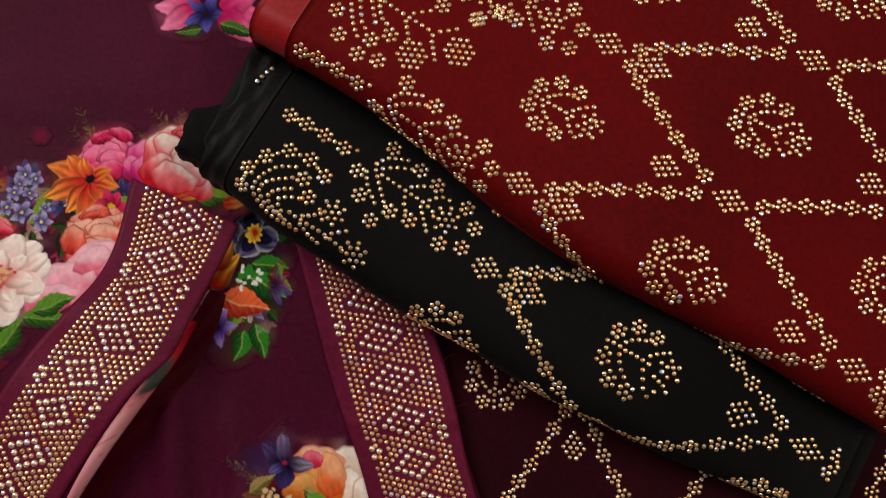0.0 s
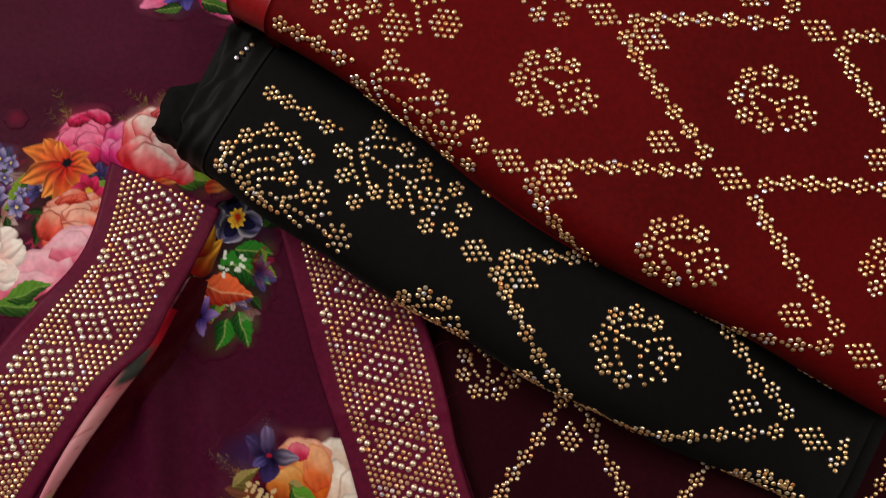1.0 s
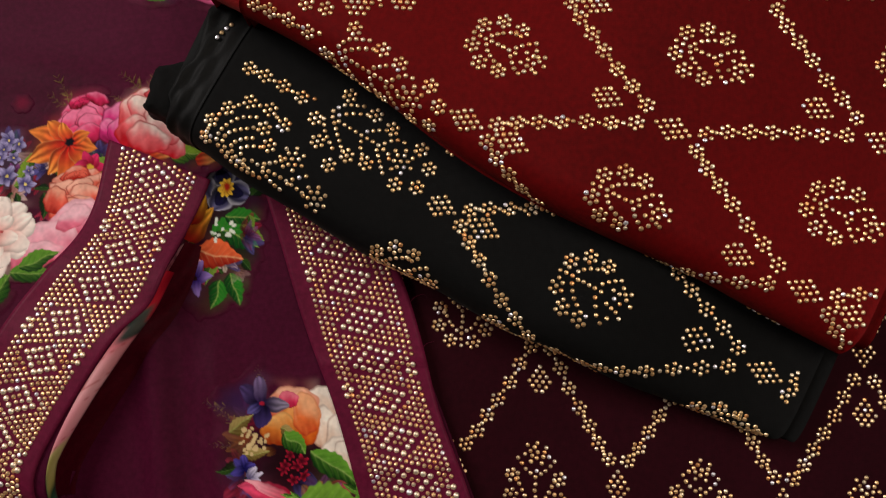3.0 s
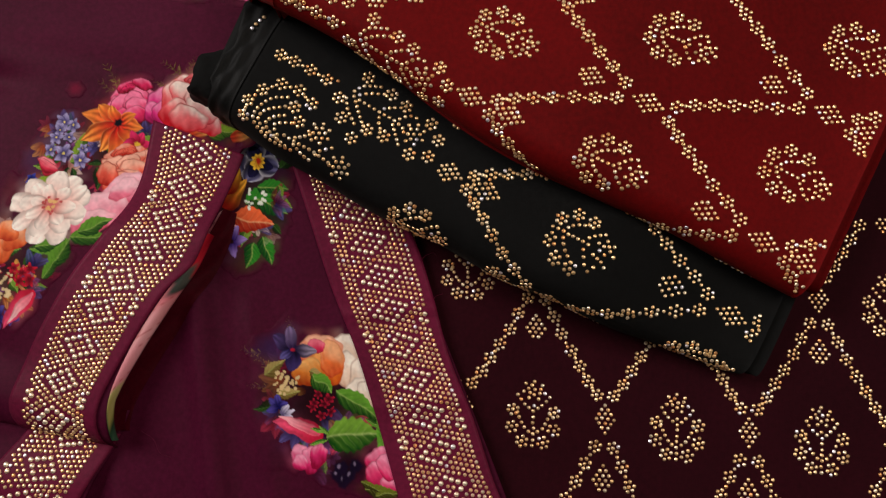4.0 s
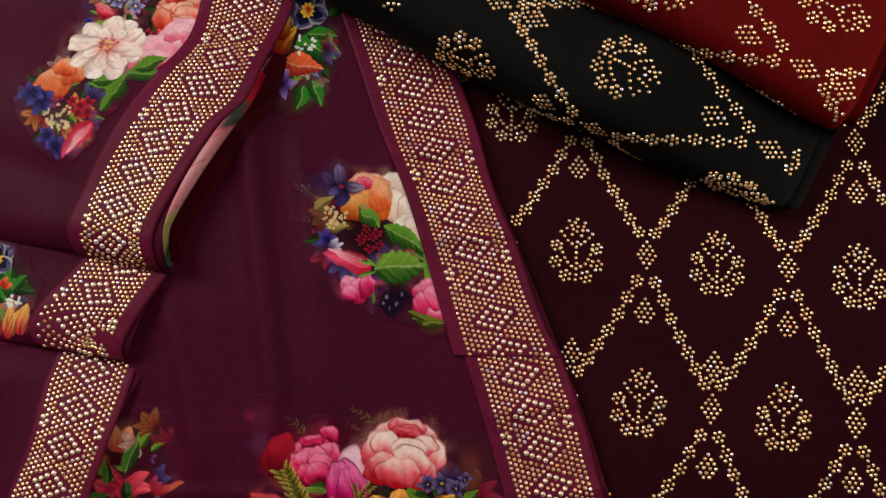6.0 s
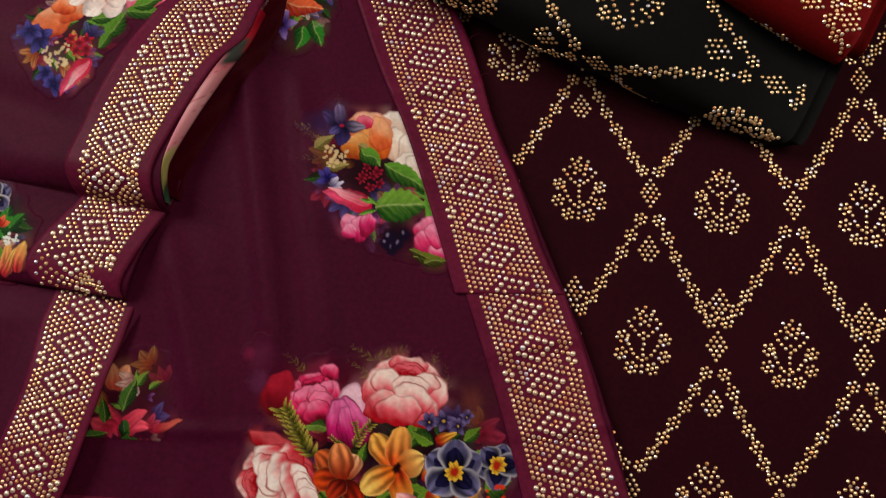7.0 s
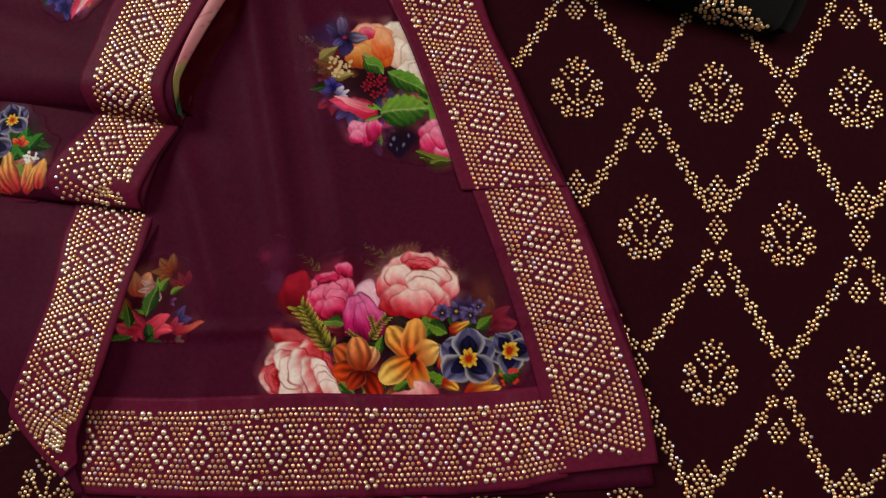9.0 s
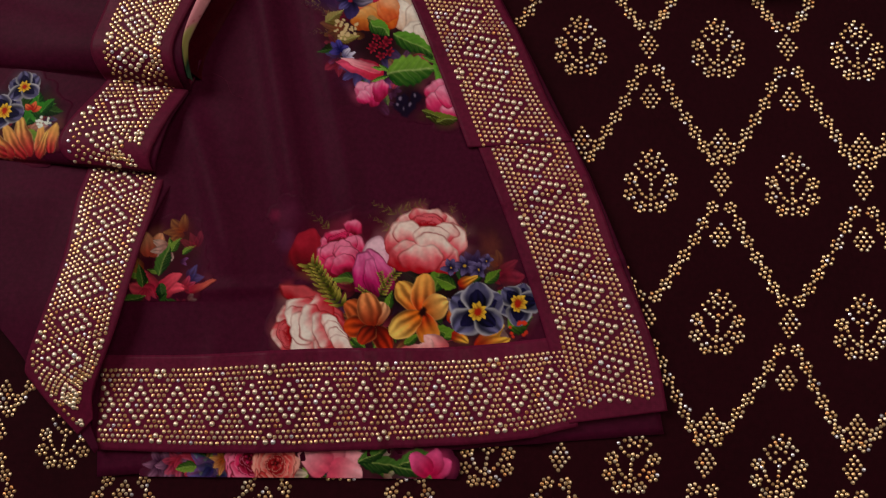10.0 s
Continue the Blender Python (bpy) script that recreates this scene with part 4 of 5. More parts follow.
    def fill(self, cx, cy, rx, ry, count, size=0.011, greens=0.45, seed=1):
        """Small leaves, petals and shoots crowded behind the large flowers, thinning out at the rim."""
        g = np.random.default_rng(seed)
        tints = (((70, 20, 60), (150, 90, 150)), ((150, 20, 50), (226, 80, 110)), ((40, 34, 90), (110, 104, 170)), ((170, 80, 30), (236, 170, 90)), ((90, 10, 34), (170, 40, 70)), ((180, 130, 120), (236, 206, 196)))
        for _ in range(count):
            a, d = g.uniform(0, 6.283), math.sqrt(g.uniform(0, 1))
            x, y = cx + rx * d * math.cos(a), cy + ry * d * math.sin(a)
            n, turn = size * g.uniform(0.6, 1.4), a + g.uniform(-1.2, 1.2)
            if g.uniform() < greens:
                lo, hi = ((10, 34, 14), (60, 96, 36)) if g.uniform() < 0.6 else ((26, 70, 20), (140, 170, 70))
                if d < 0.8:
                    self.leaf(x, y, turn, n * 1.2, n * 0.55, lo, hi, tuple(min(255, c + 40) for c in hi))
            else:
                lo, hi = tints[int(g.integers(len(tints)))]
                for k in range(int(g.integers(2, 5))):
                    self.petal(x, y, turn + k * 0.75, n, n * 0.55, lo, hi, 0.6, 0.6, alpha=0.9 * (1 - d * d * 0.85))

    def put(self, height, lift=0.0002, label="", clip=None):
        a = self.a.copy()
        ink = np.clip(self.rgb, 0, 1)
        grey = ink.mean(2, keepdims=True)
        ink = np.clip(grey + (ink - grey) * 0.98, 0, 1) ** 1.2
        ink = ink * np.clip(0.95 + 0.05 * self.cloud(0.0035) + 0.05 * self.cloud(0.0012), 0.5, 1.1)[..., None]
        near, tint = soften(a, 9), soften(ink * a[..., None], 9)
        tint = tint / np.maximum(near, 1e-3)[..., None] * np.array((0.75, 0.6, 0.65))
        haze = np.clip(near * 0.75 * (0.5 + 0.7 * self.cloud(0.006)), 0, 0.6) * step(near, 0.03, 0.3)
        edge = np.clip(soften(a, 1) * 1.05 - 0.02, 0, 1)
        a = np.where(a > edge, edge, a)
        out = a + haze * (1 - a)
        ink = (ink * a[..., None] + tint * (haze * (1 - a))[..., None]) / np.maximum(out, 1e-3)[..., None]
        a = out
        if clip is not None:
            a = a * clip(self.X0, self.Y0)
        X, Y = self.X0, self.Y0
        use = a > 0.01
        cell = use[:-1, :-1] | use[1:, :-1] | use[1:, 1:] | use[:-1, 1:]
        rows, cols = X.shape
        faces = grid_faces(rows, cols)[cell.ravel()][:, ::-1]
        keep, inv = np.unique(faces, return_inverse=True)
        v = np.c_[X.ravel(), Y.ravel(), (height(X, Y) - 0.00005 + (lift + 0.00015) * np.clip(a * 30, 0, 1)).ravel()][keep]
        ob = link_mesh("printed_bouquet", v, inv.reshape(-1, 4), M_PRINT, dupatta, label)
        layer = ob.data.color_attributes.new("print", "FLOAT_COLOR", "POINT")
        layer.data.foreach_set("color", np.c_[np.clip(ink, 0, 1).reshape(-1, 3), a.ravel()][keep].astype(np.float32).ravel())
        return ob


PINK = ((130, 4, 40), (228, 52, 112), (250, 140, 176))
CORAL = ((160, 22, 34), (230, 88, 88), (250, 184, 168))


def board(ox, oy, k, turn):
    """Drawing board of a print: steps to the right and down, laid on the cloth at a scale and turn."""
    c, s = math.cos(turn), math.sin(turn)
    return lambda u, v: (ox + k * (u * c + v * s), oy + k * (u * s - v * c))


MAGENTA = ((120, 4, 60), (206, 34, 122), (244, 130, 186))


def bouquet_low(pr, ox, oy, k=1.0, turn=0.0):
    """The lower half of the printed bouquet: roses, orange lilies, pansies and leaves."""
    m = 0.000137 * k
    mid = board(0, 0, m, turn)(640, 420)
    at = board(ox - mid[0], oy - mid[1], m, turn)
    for u, v, ru, rv, c, s in ((230, 270, 80, 100, (150, 16, 44), 0.75), (155, 210, 50, 60, (120, 60, 100), 0.45), (105, 105, 36, 40, (150, 40, 84), 0.5), (960, 270, 60, 80, (130, 70, 56), 0.5), (880, 350, 90, 50, (60, 36, 80), 0.7),
                               (560, 480, 380, 170, (36, 10, 20), 0.9), (1040, 560, 70, 90, (30, 16, 30), 0.85), (620, 370, 60, 40, (70, 40, 50), 0.8)):
        pr.wash(*at(u, v), ru * m, rv * m, c, s, 0.8)
    for u, v, a, n in ((320, 170, 2.3, 90), (590, 120, 2.6, 90), (600, 110, 0.3, 110), (560, 170, 2.7, 80), (800, 170, 1.2, 80), (860, 220, 1.5, 70), (820, 130, 1.9, 50)):
        pr.twig(*at(u, v), a + turn, n * m)
    for u, v, a, n, wd in ((740, 440, 1.3, 110, 0.8), (820, 430, 2.6, 90, 0.6), (930, 420, 0.6, 90, 0.5), (720, 590, -0.2, 130, 0.4), (760, 620, 0.4, 90, 0.4), (380, 640, 0.2, 120, 0.4), (400, 600, -0.7, 90, 0.35), (1010, 590, 0.3, 100, 0.9), (540, 500, 1.2, 80, 0.5), (610, 640, 0.6, 80, 0.4)):
        pr.leaf(*at(u, v), a + turn, n * m, n * wd * m, (16, 60, 22), (120, 160, 50), (170, 190, 90))
    # red half-faded flower behind, pink rose and its magenta bud
    pr.cup(*at(240, 260), 75 * m, 90 * m, turn, *(np.array(lin(*c)) for c in ((90, 8, 26), (150, 16, 40), (190, 40, 66))), line=0.2)
    pr.cup_rose(*at(372, 265), 98 * m, *PINK, turn=turn + 0.25)
    pr.cup(*at(420, 165), 46 * m, 30 * m, turn - 0.5, *(np.array(lin(*c)) for c in PINK))
    pr.cup(*at(515, 300), 62 * m, 92 * m, turn + 0.2, *(np.array(lin(*c)) for c in ((170, 60, 120), (222, 130, 170), (248, 206, 220))), bias=0.2)
    for u, v, ru, rv, a in ((520, 350, 46, 100, 0.45), (455, 345, 42, 88, -0.15), (490, 370, 34, 82, 0.2)):
        pr.cup(*at(u, v), ru * m, rv * m, a + turn, *(np.array(lin(*c)) for c in MAGENTA))
    pr.cup_rose(*at(705, 235), 160 * m, (190, 16, 40), (236, 112, 124), (253, 226, 216), turn=turn - 0.12, flat=0.86)
    for u, v, n in ((860, 345, 46), (905, 365, 40), (800, 345, 36), (940, 330, 30)):
        pr.bloom(*at(u, v), n * m, 5, (40, 26, 70), (128, 112, 160), 0.7, heart=(200, 160, 60), heart_r=0.16, turn=turn + u)
    # red and cream rose lying on its side
    for u, v, ru, rv, a in ((240, 450, 120, 46, -0.45), (290, 500, 110, 50, -0.6), (320, 545, 90, 46, -0.7)):
        pr.cup(*at(u, v), ru * m, rv * m, a + turn, *(np.array(lin(*c)) for c in ((110, 6, 22), (186, 24, 44), (226, 96, 104))), bias=0.1)
    pr.cup_rose(*at(232, 572), 140 * m, (190, 14, 34), (230, 104, 112), (253, 234, 224), turn=turn + 1.75, flat=0.95)
    for x in range(4):
        pr.cup(*at(330 + 14 * x, 560 + 26 * x), 66 * m, 30 * m, turn - 0.9, *(np.array(lin(*c)) for c in ((180, 30, 44), (240, 160, 156), (253, 232, 222))), bias=0.2)
    # ferny shoots
    for u, v, a, n in ((370, 480, 2.2, 230), (345, 440, 2.1, 170), (520, 440, 0.9, 110), (485, 450, 2.4, 70), (545, 420, 1.9, 70)):
        for j in range(9):
            f = j / 9
            px, py = at(u + n * f * math.cos(a), v - n * f * math.sin(a))
            for side in (-0.8, 0.8):
                pr.petal(px, py, a + side + turn, n * 0.24 * m, n * 0.075 * m, (80, 84, 20), (196, 178, 84), 0.7, 0.4)
    # lilies
    for a, n, wd, base, tip in ((2.45, 150, 92, (120, 24, 6), (214, 110, 54)), (1.15, 100, 74, (190, 80, 40), (244, 176, 130)), (3.2, 120, 90, (130, 20, 6), (216, 84, 20)), (-1.0, 120, 80, (90, 10, 4), (186, 50, 16)), (1.8, 130, 90, (160, 50, 16), (236, 150, 92)), (-2.2, 90, 70, (100, 14, 6), (190, 60, 20))):
        pr.petal(*at(492, 560), a + turn, n * m, wd * m, base, tip, 0.45, 0.8, (240, 180, 120), fat=1.05, rim_k=0.35)
    for a, n, wd, base, tip in ((2.2, 150, 96, (214, 90, 14), (240, 176, 84)), (1.45, 155, 110, (206, 78, 14), (246, 178, 90)), (0.35, 115, 110, (200, 100, 30), (250, 196, 110)), (-1.25, 135, 92, (190, 60, 10), (240, 160, 60)), (-2.55, 150, 96, (214, 110, 20), (250, 206, 110))):
        pr.petal(*at(680, 520), a + turn, n * m, wd * m, base, tip, 0.45, 0.9, (252, 218, 150), fat=1.05, rim_k=0.4)
    pr.wash(*at(682, 518), 20 * m, 24 * m, (50, 14, 14), 1.0, 0.6)
    for u, v, a, n in ((600, 690, 0.35, 110), (640, 700, 0.8, 90), (770, 680, 2.4, 110), (700, 700, 1.4, 80)):
        pr.petal(*at(u, v), a + turn, n * m, n * 0.7 * m, (236, 110, 120), (250, 190, 186), 0.6, 0.2)
    for u, v, a, n in ((890, 670, 0.7, 140), (900, 680, 0.35, 130), (790, 600, -0.6, 90), (830, 420, 0.4, 80), (790, 560, 1.0, 70)):
        pr.petal(*at(u, v), a + turn, n * m, n * 0.55 * m, (170, 40, 16), (240, 180, 70), 0.8, 0.9)
    pr.pansy(*at(1062, 500), 82 * m, turn + 0.8)
    pr.pansy(*at(898, 528), 108 * m, turn)
    pr.berries(*at(1050, 600), 36 * m, 10, (230, 70, 40))


def bouquet_side(pr, ox, oy, k=1.0, turn=0.0):
    """The side of the bouquet: violet, peach cup, cream rose, leaves, buds and berries."""
    m = 0.000128 * k
    at = board(ox, oy, m, turn)

    def tones(*cs):
        return tuple(np.array(lin(*c)) for c in cs)
    for u, v, ru, rv, c, s in ((150, 240, 110, 80, (70, 46, 96), 0.6), (110, 330, 60, 70, (110, 50, 76), 0.5), (340, 450, 220, 240, (40, 14, 20), 0.92), (470, 740, 130, 90, (34, 10, 30), 0.85), (600, 830, 110, 50, (70, 40, 20), 0.6), (160, 420, 90, 80, (80, 46, 40), 0.6)):
        pr.wash(*at(u, v), ru * m, rv * m, c, s, 0.9)
    for u, v, a, n in ((150, 330, 2.4, 90), (110, 260, 2.9, 80), (130, 400, 3.0, 70), (240, 170, 2.0, 60)):
        pr.twig(*at(u, v), a + turn, n * m, (110, 80, 90))
    # cream rose half under the border
    for u, v, ru, rv, a, b in ((520, 300, 105, 130, 0.2, 0.1), (470, 250, 62, 80, 0.5, 0.2), (460, 330, 50, 80, 0.1, 0.3), (545, 360, 70, 90, -0.3, 0.25), (520, 430, 60, 70, 0.2, 0.2), (560, 450, 50, 76, 0.4, 0.3)):
        pr.cup(*at(u, v), ru * m, rv * m, a + turn, *tones((176, 120, 100), (232, 200, 176), (252, 240, 226)), bias=b, line=0.5)
    # peach cup
    for u, v, ru, rv, a, cs, b in ((350, 250, 92, 74, 0.1, ((190, 60, 40), (230, 130, 96), (246, 190, 160)), 0.1), (370, 330, 84, 80, -0.2, ((186, 60, 10), (232, 130, 44), (246, 176, 104)), 0.0), (300, 340, 66, 56, 0.3, ((170, 70, 20), (226, 140, 60), (244, 190, 120)), 0.0),
                                   (400, 290, 50, 84, 0.1, ((200, 70, 30), (236, 130, 70), (248, 186, 140)), 0.1), (340, 232, 40, 34, -0.4, ((170, 20, 60), (222, 60, 104), (240, 130, 150)), 0.1)):
        pr.cup(*at(u, v), ru * m, rv * m, a + turn, *tones(*cs), bias=b, line=0.35)
    for a, n, wd, base, tip in ((2.5, 105, 62, (34, 20, 56), (84, 66, 112)), (1.75, 95, 54, (60, 40, 84), (132, 112, 150)), (-0.1, 100, 58, (50, 36, 76), (160, 148, 170)), (-1.5, 90, 62, (30, 18, 56), (76, 60, 116)), (-2.5, 60, 46, (40, 26, 80), (110, 100, 160))):
        pr.petal(*at(238, 245), a + turn, n * m, wd * m, base, tip, 0.55, 0.6, fat=0.95)
    pr.wash(*at(238, 247), 12 * m, 12 * m, (200, 40, 70), 0.9, 0.5)
    for u, v, a, n, wd in ((120, 350, 0.6, 110, 0.5), (180, 430, 0.1, 90, 0.5), (310, 340, -0.4, 60, 0.6)):
        pr.leaf(*at(u, v), a + turn, n * m, n * wd * m, (110, 90, 40), (190, 170, 110))
    pr.berries(*at(215, 378), 56 * m, 34, (226, 200, 150))
    for u, v in ((350, 430), (330, 470), (375, 470), (400, 510), (320, 490), (360, 520), (395, 450)):
        pr.bloom(*at(u, v), 24 * m, 5, (90, 8, 34), (184, 34, 66), 0.6, heart=None, turn=u * 0.1)
    for u, v, a, n, wd in ((325, 355, -0.75, 110, 0.55), (420, 420, -0.6, 230, 0.42), (600, 560, 2.95, 60, 0.4)):
        pr.leaf(*at(u, v), a + turn, n * m, n * wd * m, (14, 62, 20), (120, 176, 64), (180, 206, 120))
    pr.leaf(*at(385, 615), 0.06 + turn, 225 * m, 150 * m, (24, 84, 24), (136, 180, 70), (196, 214, 140))
    pr.leaf(*at(640, 720), 1.85 + turn, 190 * m, 62 * m, (20, 80, 24), (120, 180, 66))
    for a in (2.4, 1.5, 3.4, 0.4):
        pr.petal(*at(180, 480), a + turn, 52 * m, 40 * m, (30, 24, 96), (96, 84, 170), 0.6, 0.5)
    for a in (0.2, -0.4, 0.9):
        pr.petal(*at(195, 512), a + turn, 56 * m, 34 * m, (110, 100, 140), (214, 206, 226), 0.6, 0.4)
    pr.petal(*at(372, 612), 2.78 + turn, 225 * m, 96 * m, (206, 34, 76), (236, 92, 130), 0.8, 0.3)
    pr.petal(*at(360, 600), 2.72 + turn, 195 * m, 52 * m, (232, 96, 122), (250, 180, 190), 0.8, 0.2)
    for u, v, a, n in ((385, 590, 2.9, 80), (390, 625, 3.4, 80), (395, 600, 2.4, 60)):
        pr.leaf(*at(u, v), a + turn, n * m, n * 0.3 * m, (40, 96, 30), (140, 190, 80))
    for u, v, ru, rv, a, b in ((280, 690, 52, 46, 0.3, 0.2), (320, 705, 42, 60, -0.2, 0.0), (350, 690, 34, 56, -0.4, -0.2), (270, 715, 36, 32, 0.2, 0.1)):
        pr.cup(*at(u, v), ru * m, rv * m, a + turn, *tones((160, 10, 70), (226, 56, 126), (250, 166, 196)), bias=b, line=0.4)
    for u, v in ((440, 740), (480, 770), (450, 790), (500, 730), (420, 770)):
        pr.wash(*at(u, v), 30 * m, 30 * m, (34, 16, 50), 0.95, 0.3)
        pr.wash(*at(u - 6, v - 10), 8 * m, 12 * m, (170, 150, 180), 0.6, 0.7)
    for u, v, ru, rv, a, b in ((600, 720, 60, 66, 0.2, 0.0), (650, 760, 56, 60, -0.3, 0.15), (590, 770, 44, 56, 0.4, 0.0), (660, 810, 60, 50, 0.2, 0.2), (630, 740, 36, 60, 0.6, 0.25)):
        pr.cup(*at(u, v), ru * m, rv * m, a + turn, *tones((150, 8, 60), (226, 60, 120), (248, 160, 190)), bias=b, line=0.6)
    for u, v, a, n, wd in ((540, 830, -0.2, 130, 0.5), (580, 860, 0.2, 110, 0.5), (530, 800, -0.5, 90, 0.4)):
        pr.leaf(*at(u, v), a + turn, n * m, n * wd * m, (50, 40, 16), (130, 140, 50))


pr = Print(-0.115, 0.06, -0.285, -0.165)
pr.wash(-0.055, -0.215, 0.045, 0.022, (110, 16, 44), 0.55, 1.0)
pr.wash(-0.092, -0.198, 0.012, 0.012, (120, 50, 84), 0.45, 1.0)
pr.wash(0.02, -0.212, 0.03, 0.022, (84, 40, 50), 0.5, 1.0)
pr.wash(-0.02, -0.245, 0.062, 0.034, (34, 8, 18), 0.9, 0.5)
pr.fill(-0.02, -0.243, 0.054, 0.026, 70, 0.010, 0.5, 9)
bouquet_low(pr, -0.025, -0.2385, 1.0, 0.045)
pr.put(z_dupatta, label="pink, orange and violet flowers printed on the cloth")

pr = Print(-0.105, 0.025, -0.172, -0.04)
pr.wash(-0.05, -0.095, 0.04, 0.05, (84, 30, 66), 0.45, 1.0)
pr.fill(-0.046, -0.100, 0.026, 0.036, 40, 0.009, 0.5, 4)
bouquet_side(pr, -0.095, -0.042, 1.0, 0.08)
pr.put(z_dupatta, label="green leaves, pink buds and white flower print")

# large bouquet on the upper panel
pr = Print(-0.27, -0.06, -0.09, 0.115)
U_M, U_T = 0.000154, 0.10
up_at = board(-0.2415, 0.0905, U_M, U_T)


def inks(*cs):
    return tuple(np.array(lin(*c)) for c in cs)


for u, v, ru, rv, c, s in ((430, 380, 190, 220, (40, 14, 24), 0.9), (240, 400, 120, 130, (60, 40, 60), 0.7), (120, 720, 170, 120, (70, 30, 50), 0.75), (90, 830, 180, 150, (60, 26, 40), 0.8), (265, 165, 40, 36, (150, 24, 70), 0.5), (380, 230, 70, 40, (130, 20, 60), 0.5), (800, 360, 120, 46, (46, 30, 40), 0.8),
                           (60, 560, 60, 90, (120, 50, 60), 0.4), (130, 430, 60, 100, (90, 60, 100), 0.5)):
    pr.wash(*up_at(u, v), ru * U_M, rv * U_M, c, s, 0.85)
for u, v, a, n in ((430, 170, 2.2, 90), (420, 190, 2.6, 80), (660, 140, 2.5, 90), (690, 130, 1.4, 70), (620, 190, 2.6, 70), (720, 130, 0.5, 70)):
    pr.twig(*up_at(u, v), a, n * U_M)
pr.fill(*up_at(430, 420), 0.026, 0.028, 50, 0.009, 0.5, 2)
pr.fill(*up_at(230, 400), 0.014, 0.022, 40, 0.007, 0.55, 5)
pr.fill(*up_at(90, 830), 0.026, 0.022, 60, 0.008, 0.5, 3)
for u, v, a, n, wd in ((170, 440, 1.2, 70, 0.5), (280, 430, 1.4, 100, 0.5), (150, 540, 0.5, 90, 0.6), (560, 420, 0.9, 70, 0.6), (540, 470, 0.6, 60, 0.6), (760, 370, 0.5, 90, 0.7), (800, 350, 0.0, 70, 0.6), (700, 380, 1.0, 70, 0.5), (640, 330, 2.0, 80, 0.4)):
    pr.leaf(*up_at(u, v), a, n * U_M, n * wd * U_M, (30, 76, 22), (150, 180, 60))
for u, v, a, n in ((690, 360, 0.3, 90), (840, 375, 0.1, 90), (600, 370, 0.6, 60), (590, 400, 1.2, 60)):
    pr.petal(*up_at(u, v), a, n * U_M, n * 0.55 * U_M, (190, 60, 30), (240, 190, 110), 0.7, 0.5)
for u, v, n in ((225, 290, 34), (265, 305, 30), (200, 350, 32), (235, 410, 38), (298, 440, 34), (185, 395, 26), (250, 350, 26), (300, 395, 22), (215, 320, 24)):
    pr.bloom(*up_at(u, v), n * U_M, 5, (84, 74, 130), (184, 174, 214), 0.7, heart=(236, 214, 130), heart_r=0.18, turn=u)
for ru, rv, a in ((30, 52, 0.7), (24, 44, 1.0)):
    pr.cup(*up_at(178, 458), ru * U_M, rv * U_M, a, *inks((150, 16, 40), (222, 60, 90), (246, 150, 160)))
pr.bloom(*up_at(130, 510), 26 * U_M, 5, (20, 30, 110), (70, 84, 180), 0.7, heart=None)
# pink rose and its bud, blush rose
pr.cup_rose(*up_at(478, 238), 88 * U_M, *PINK, turn=0.35)
pr.cup(*up_at(520, 165), 40 * U_M, 22 * U_M, -0.3, *inks(*PINK))
for u, v, ru, rv, a in ((580, 230, 44, 60, -0.4), (560, 280, 36, 52, 0.6), (590, 280, 38, 56, 0.1)):
    pr.cup(*up_at(u, v), ru * U_M, rv * U_M, a, *inks((150, 10, 80), (222, 60, 140), (246, 150, 190)))
pr.cup_rose(*up_at(712, 245), 128 * U_M, (206, 20, 44), (240, 128, 132), (253, 230, 220), turn=-0.25, flat=0.9)
# orange daisy with ragged petals
for a, n, wd in ((2.9, 140, 74), (2.45, 110, 60), (3.65, 150, 76), (4.3, 130, 60), (4.75, 170, 66), (5.4, 120, 60), (-0.15, 100, 58), (0.5, 70, 50), (2.0, 70, 50)):
    pr.petal(*up_at(428, 305), a, n * U_M, wd * U_M, (206, 30, 26), (244, 150, 70), 0.9, 0.9, (250, 200, 130), fat=0.9)
pr.wash(*up_at(428, 303), 20 * U_M, 18 * U_M, (22, 20, 34), 1.0, 0.4)
pr.bloom(*up_at(497, 392), 54 * U_M, 6, (176, 10, 60), (234, 60, 120), 0.75, heart=(236, 190, 70), heart_r=0.24, point=0.5)
for u, v, ru, rv in ((615, 362, 24, 20), (575, 430, 22, 18)):
    pr.cup(*up_at(u, v), ru * U_M, rv * U_M, 0.3, *inks((140, 8, 20), (210, 30, 50), (236, 90, 90)))
pr.cup_rose(*up_at(465, 475), 88 * U_M, (190, 44, 30), (238, 118, 96), (250, 192, 170), turn=0.3)
for u, v, ru, rv, a in ((440, 540, 60, 46, 0.5), (395, 500, 40, 46, -0.3), (435, 575, 26, 30, 0.0)):
    pr.cup(*up_at(u, v), ru * U_M, rv * U_M, a, *inks((180, 40, 30), (232, 104, 84), (248, 176, 150)))
for u, v, ru, rv, a, b in ((450, 580, 110, 60, 0.9, 0.1), (400, 640, 90, 74, 0.4, 0.15), (370, 690, 80, 50, 0.5, 0.0), (460, 560, 60, 40, 0.8, 0.3)):
    pr.cup(*up_at(u, v), ru * U_M, rv * U_M, a, *inks((200, 50, 84), (238, 136, 160), (250, 200, 210)), bias=b, line=0.3)
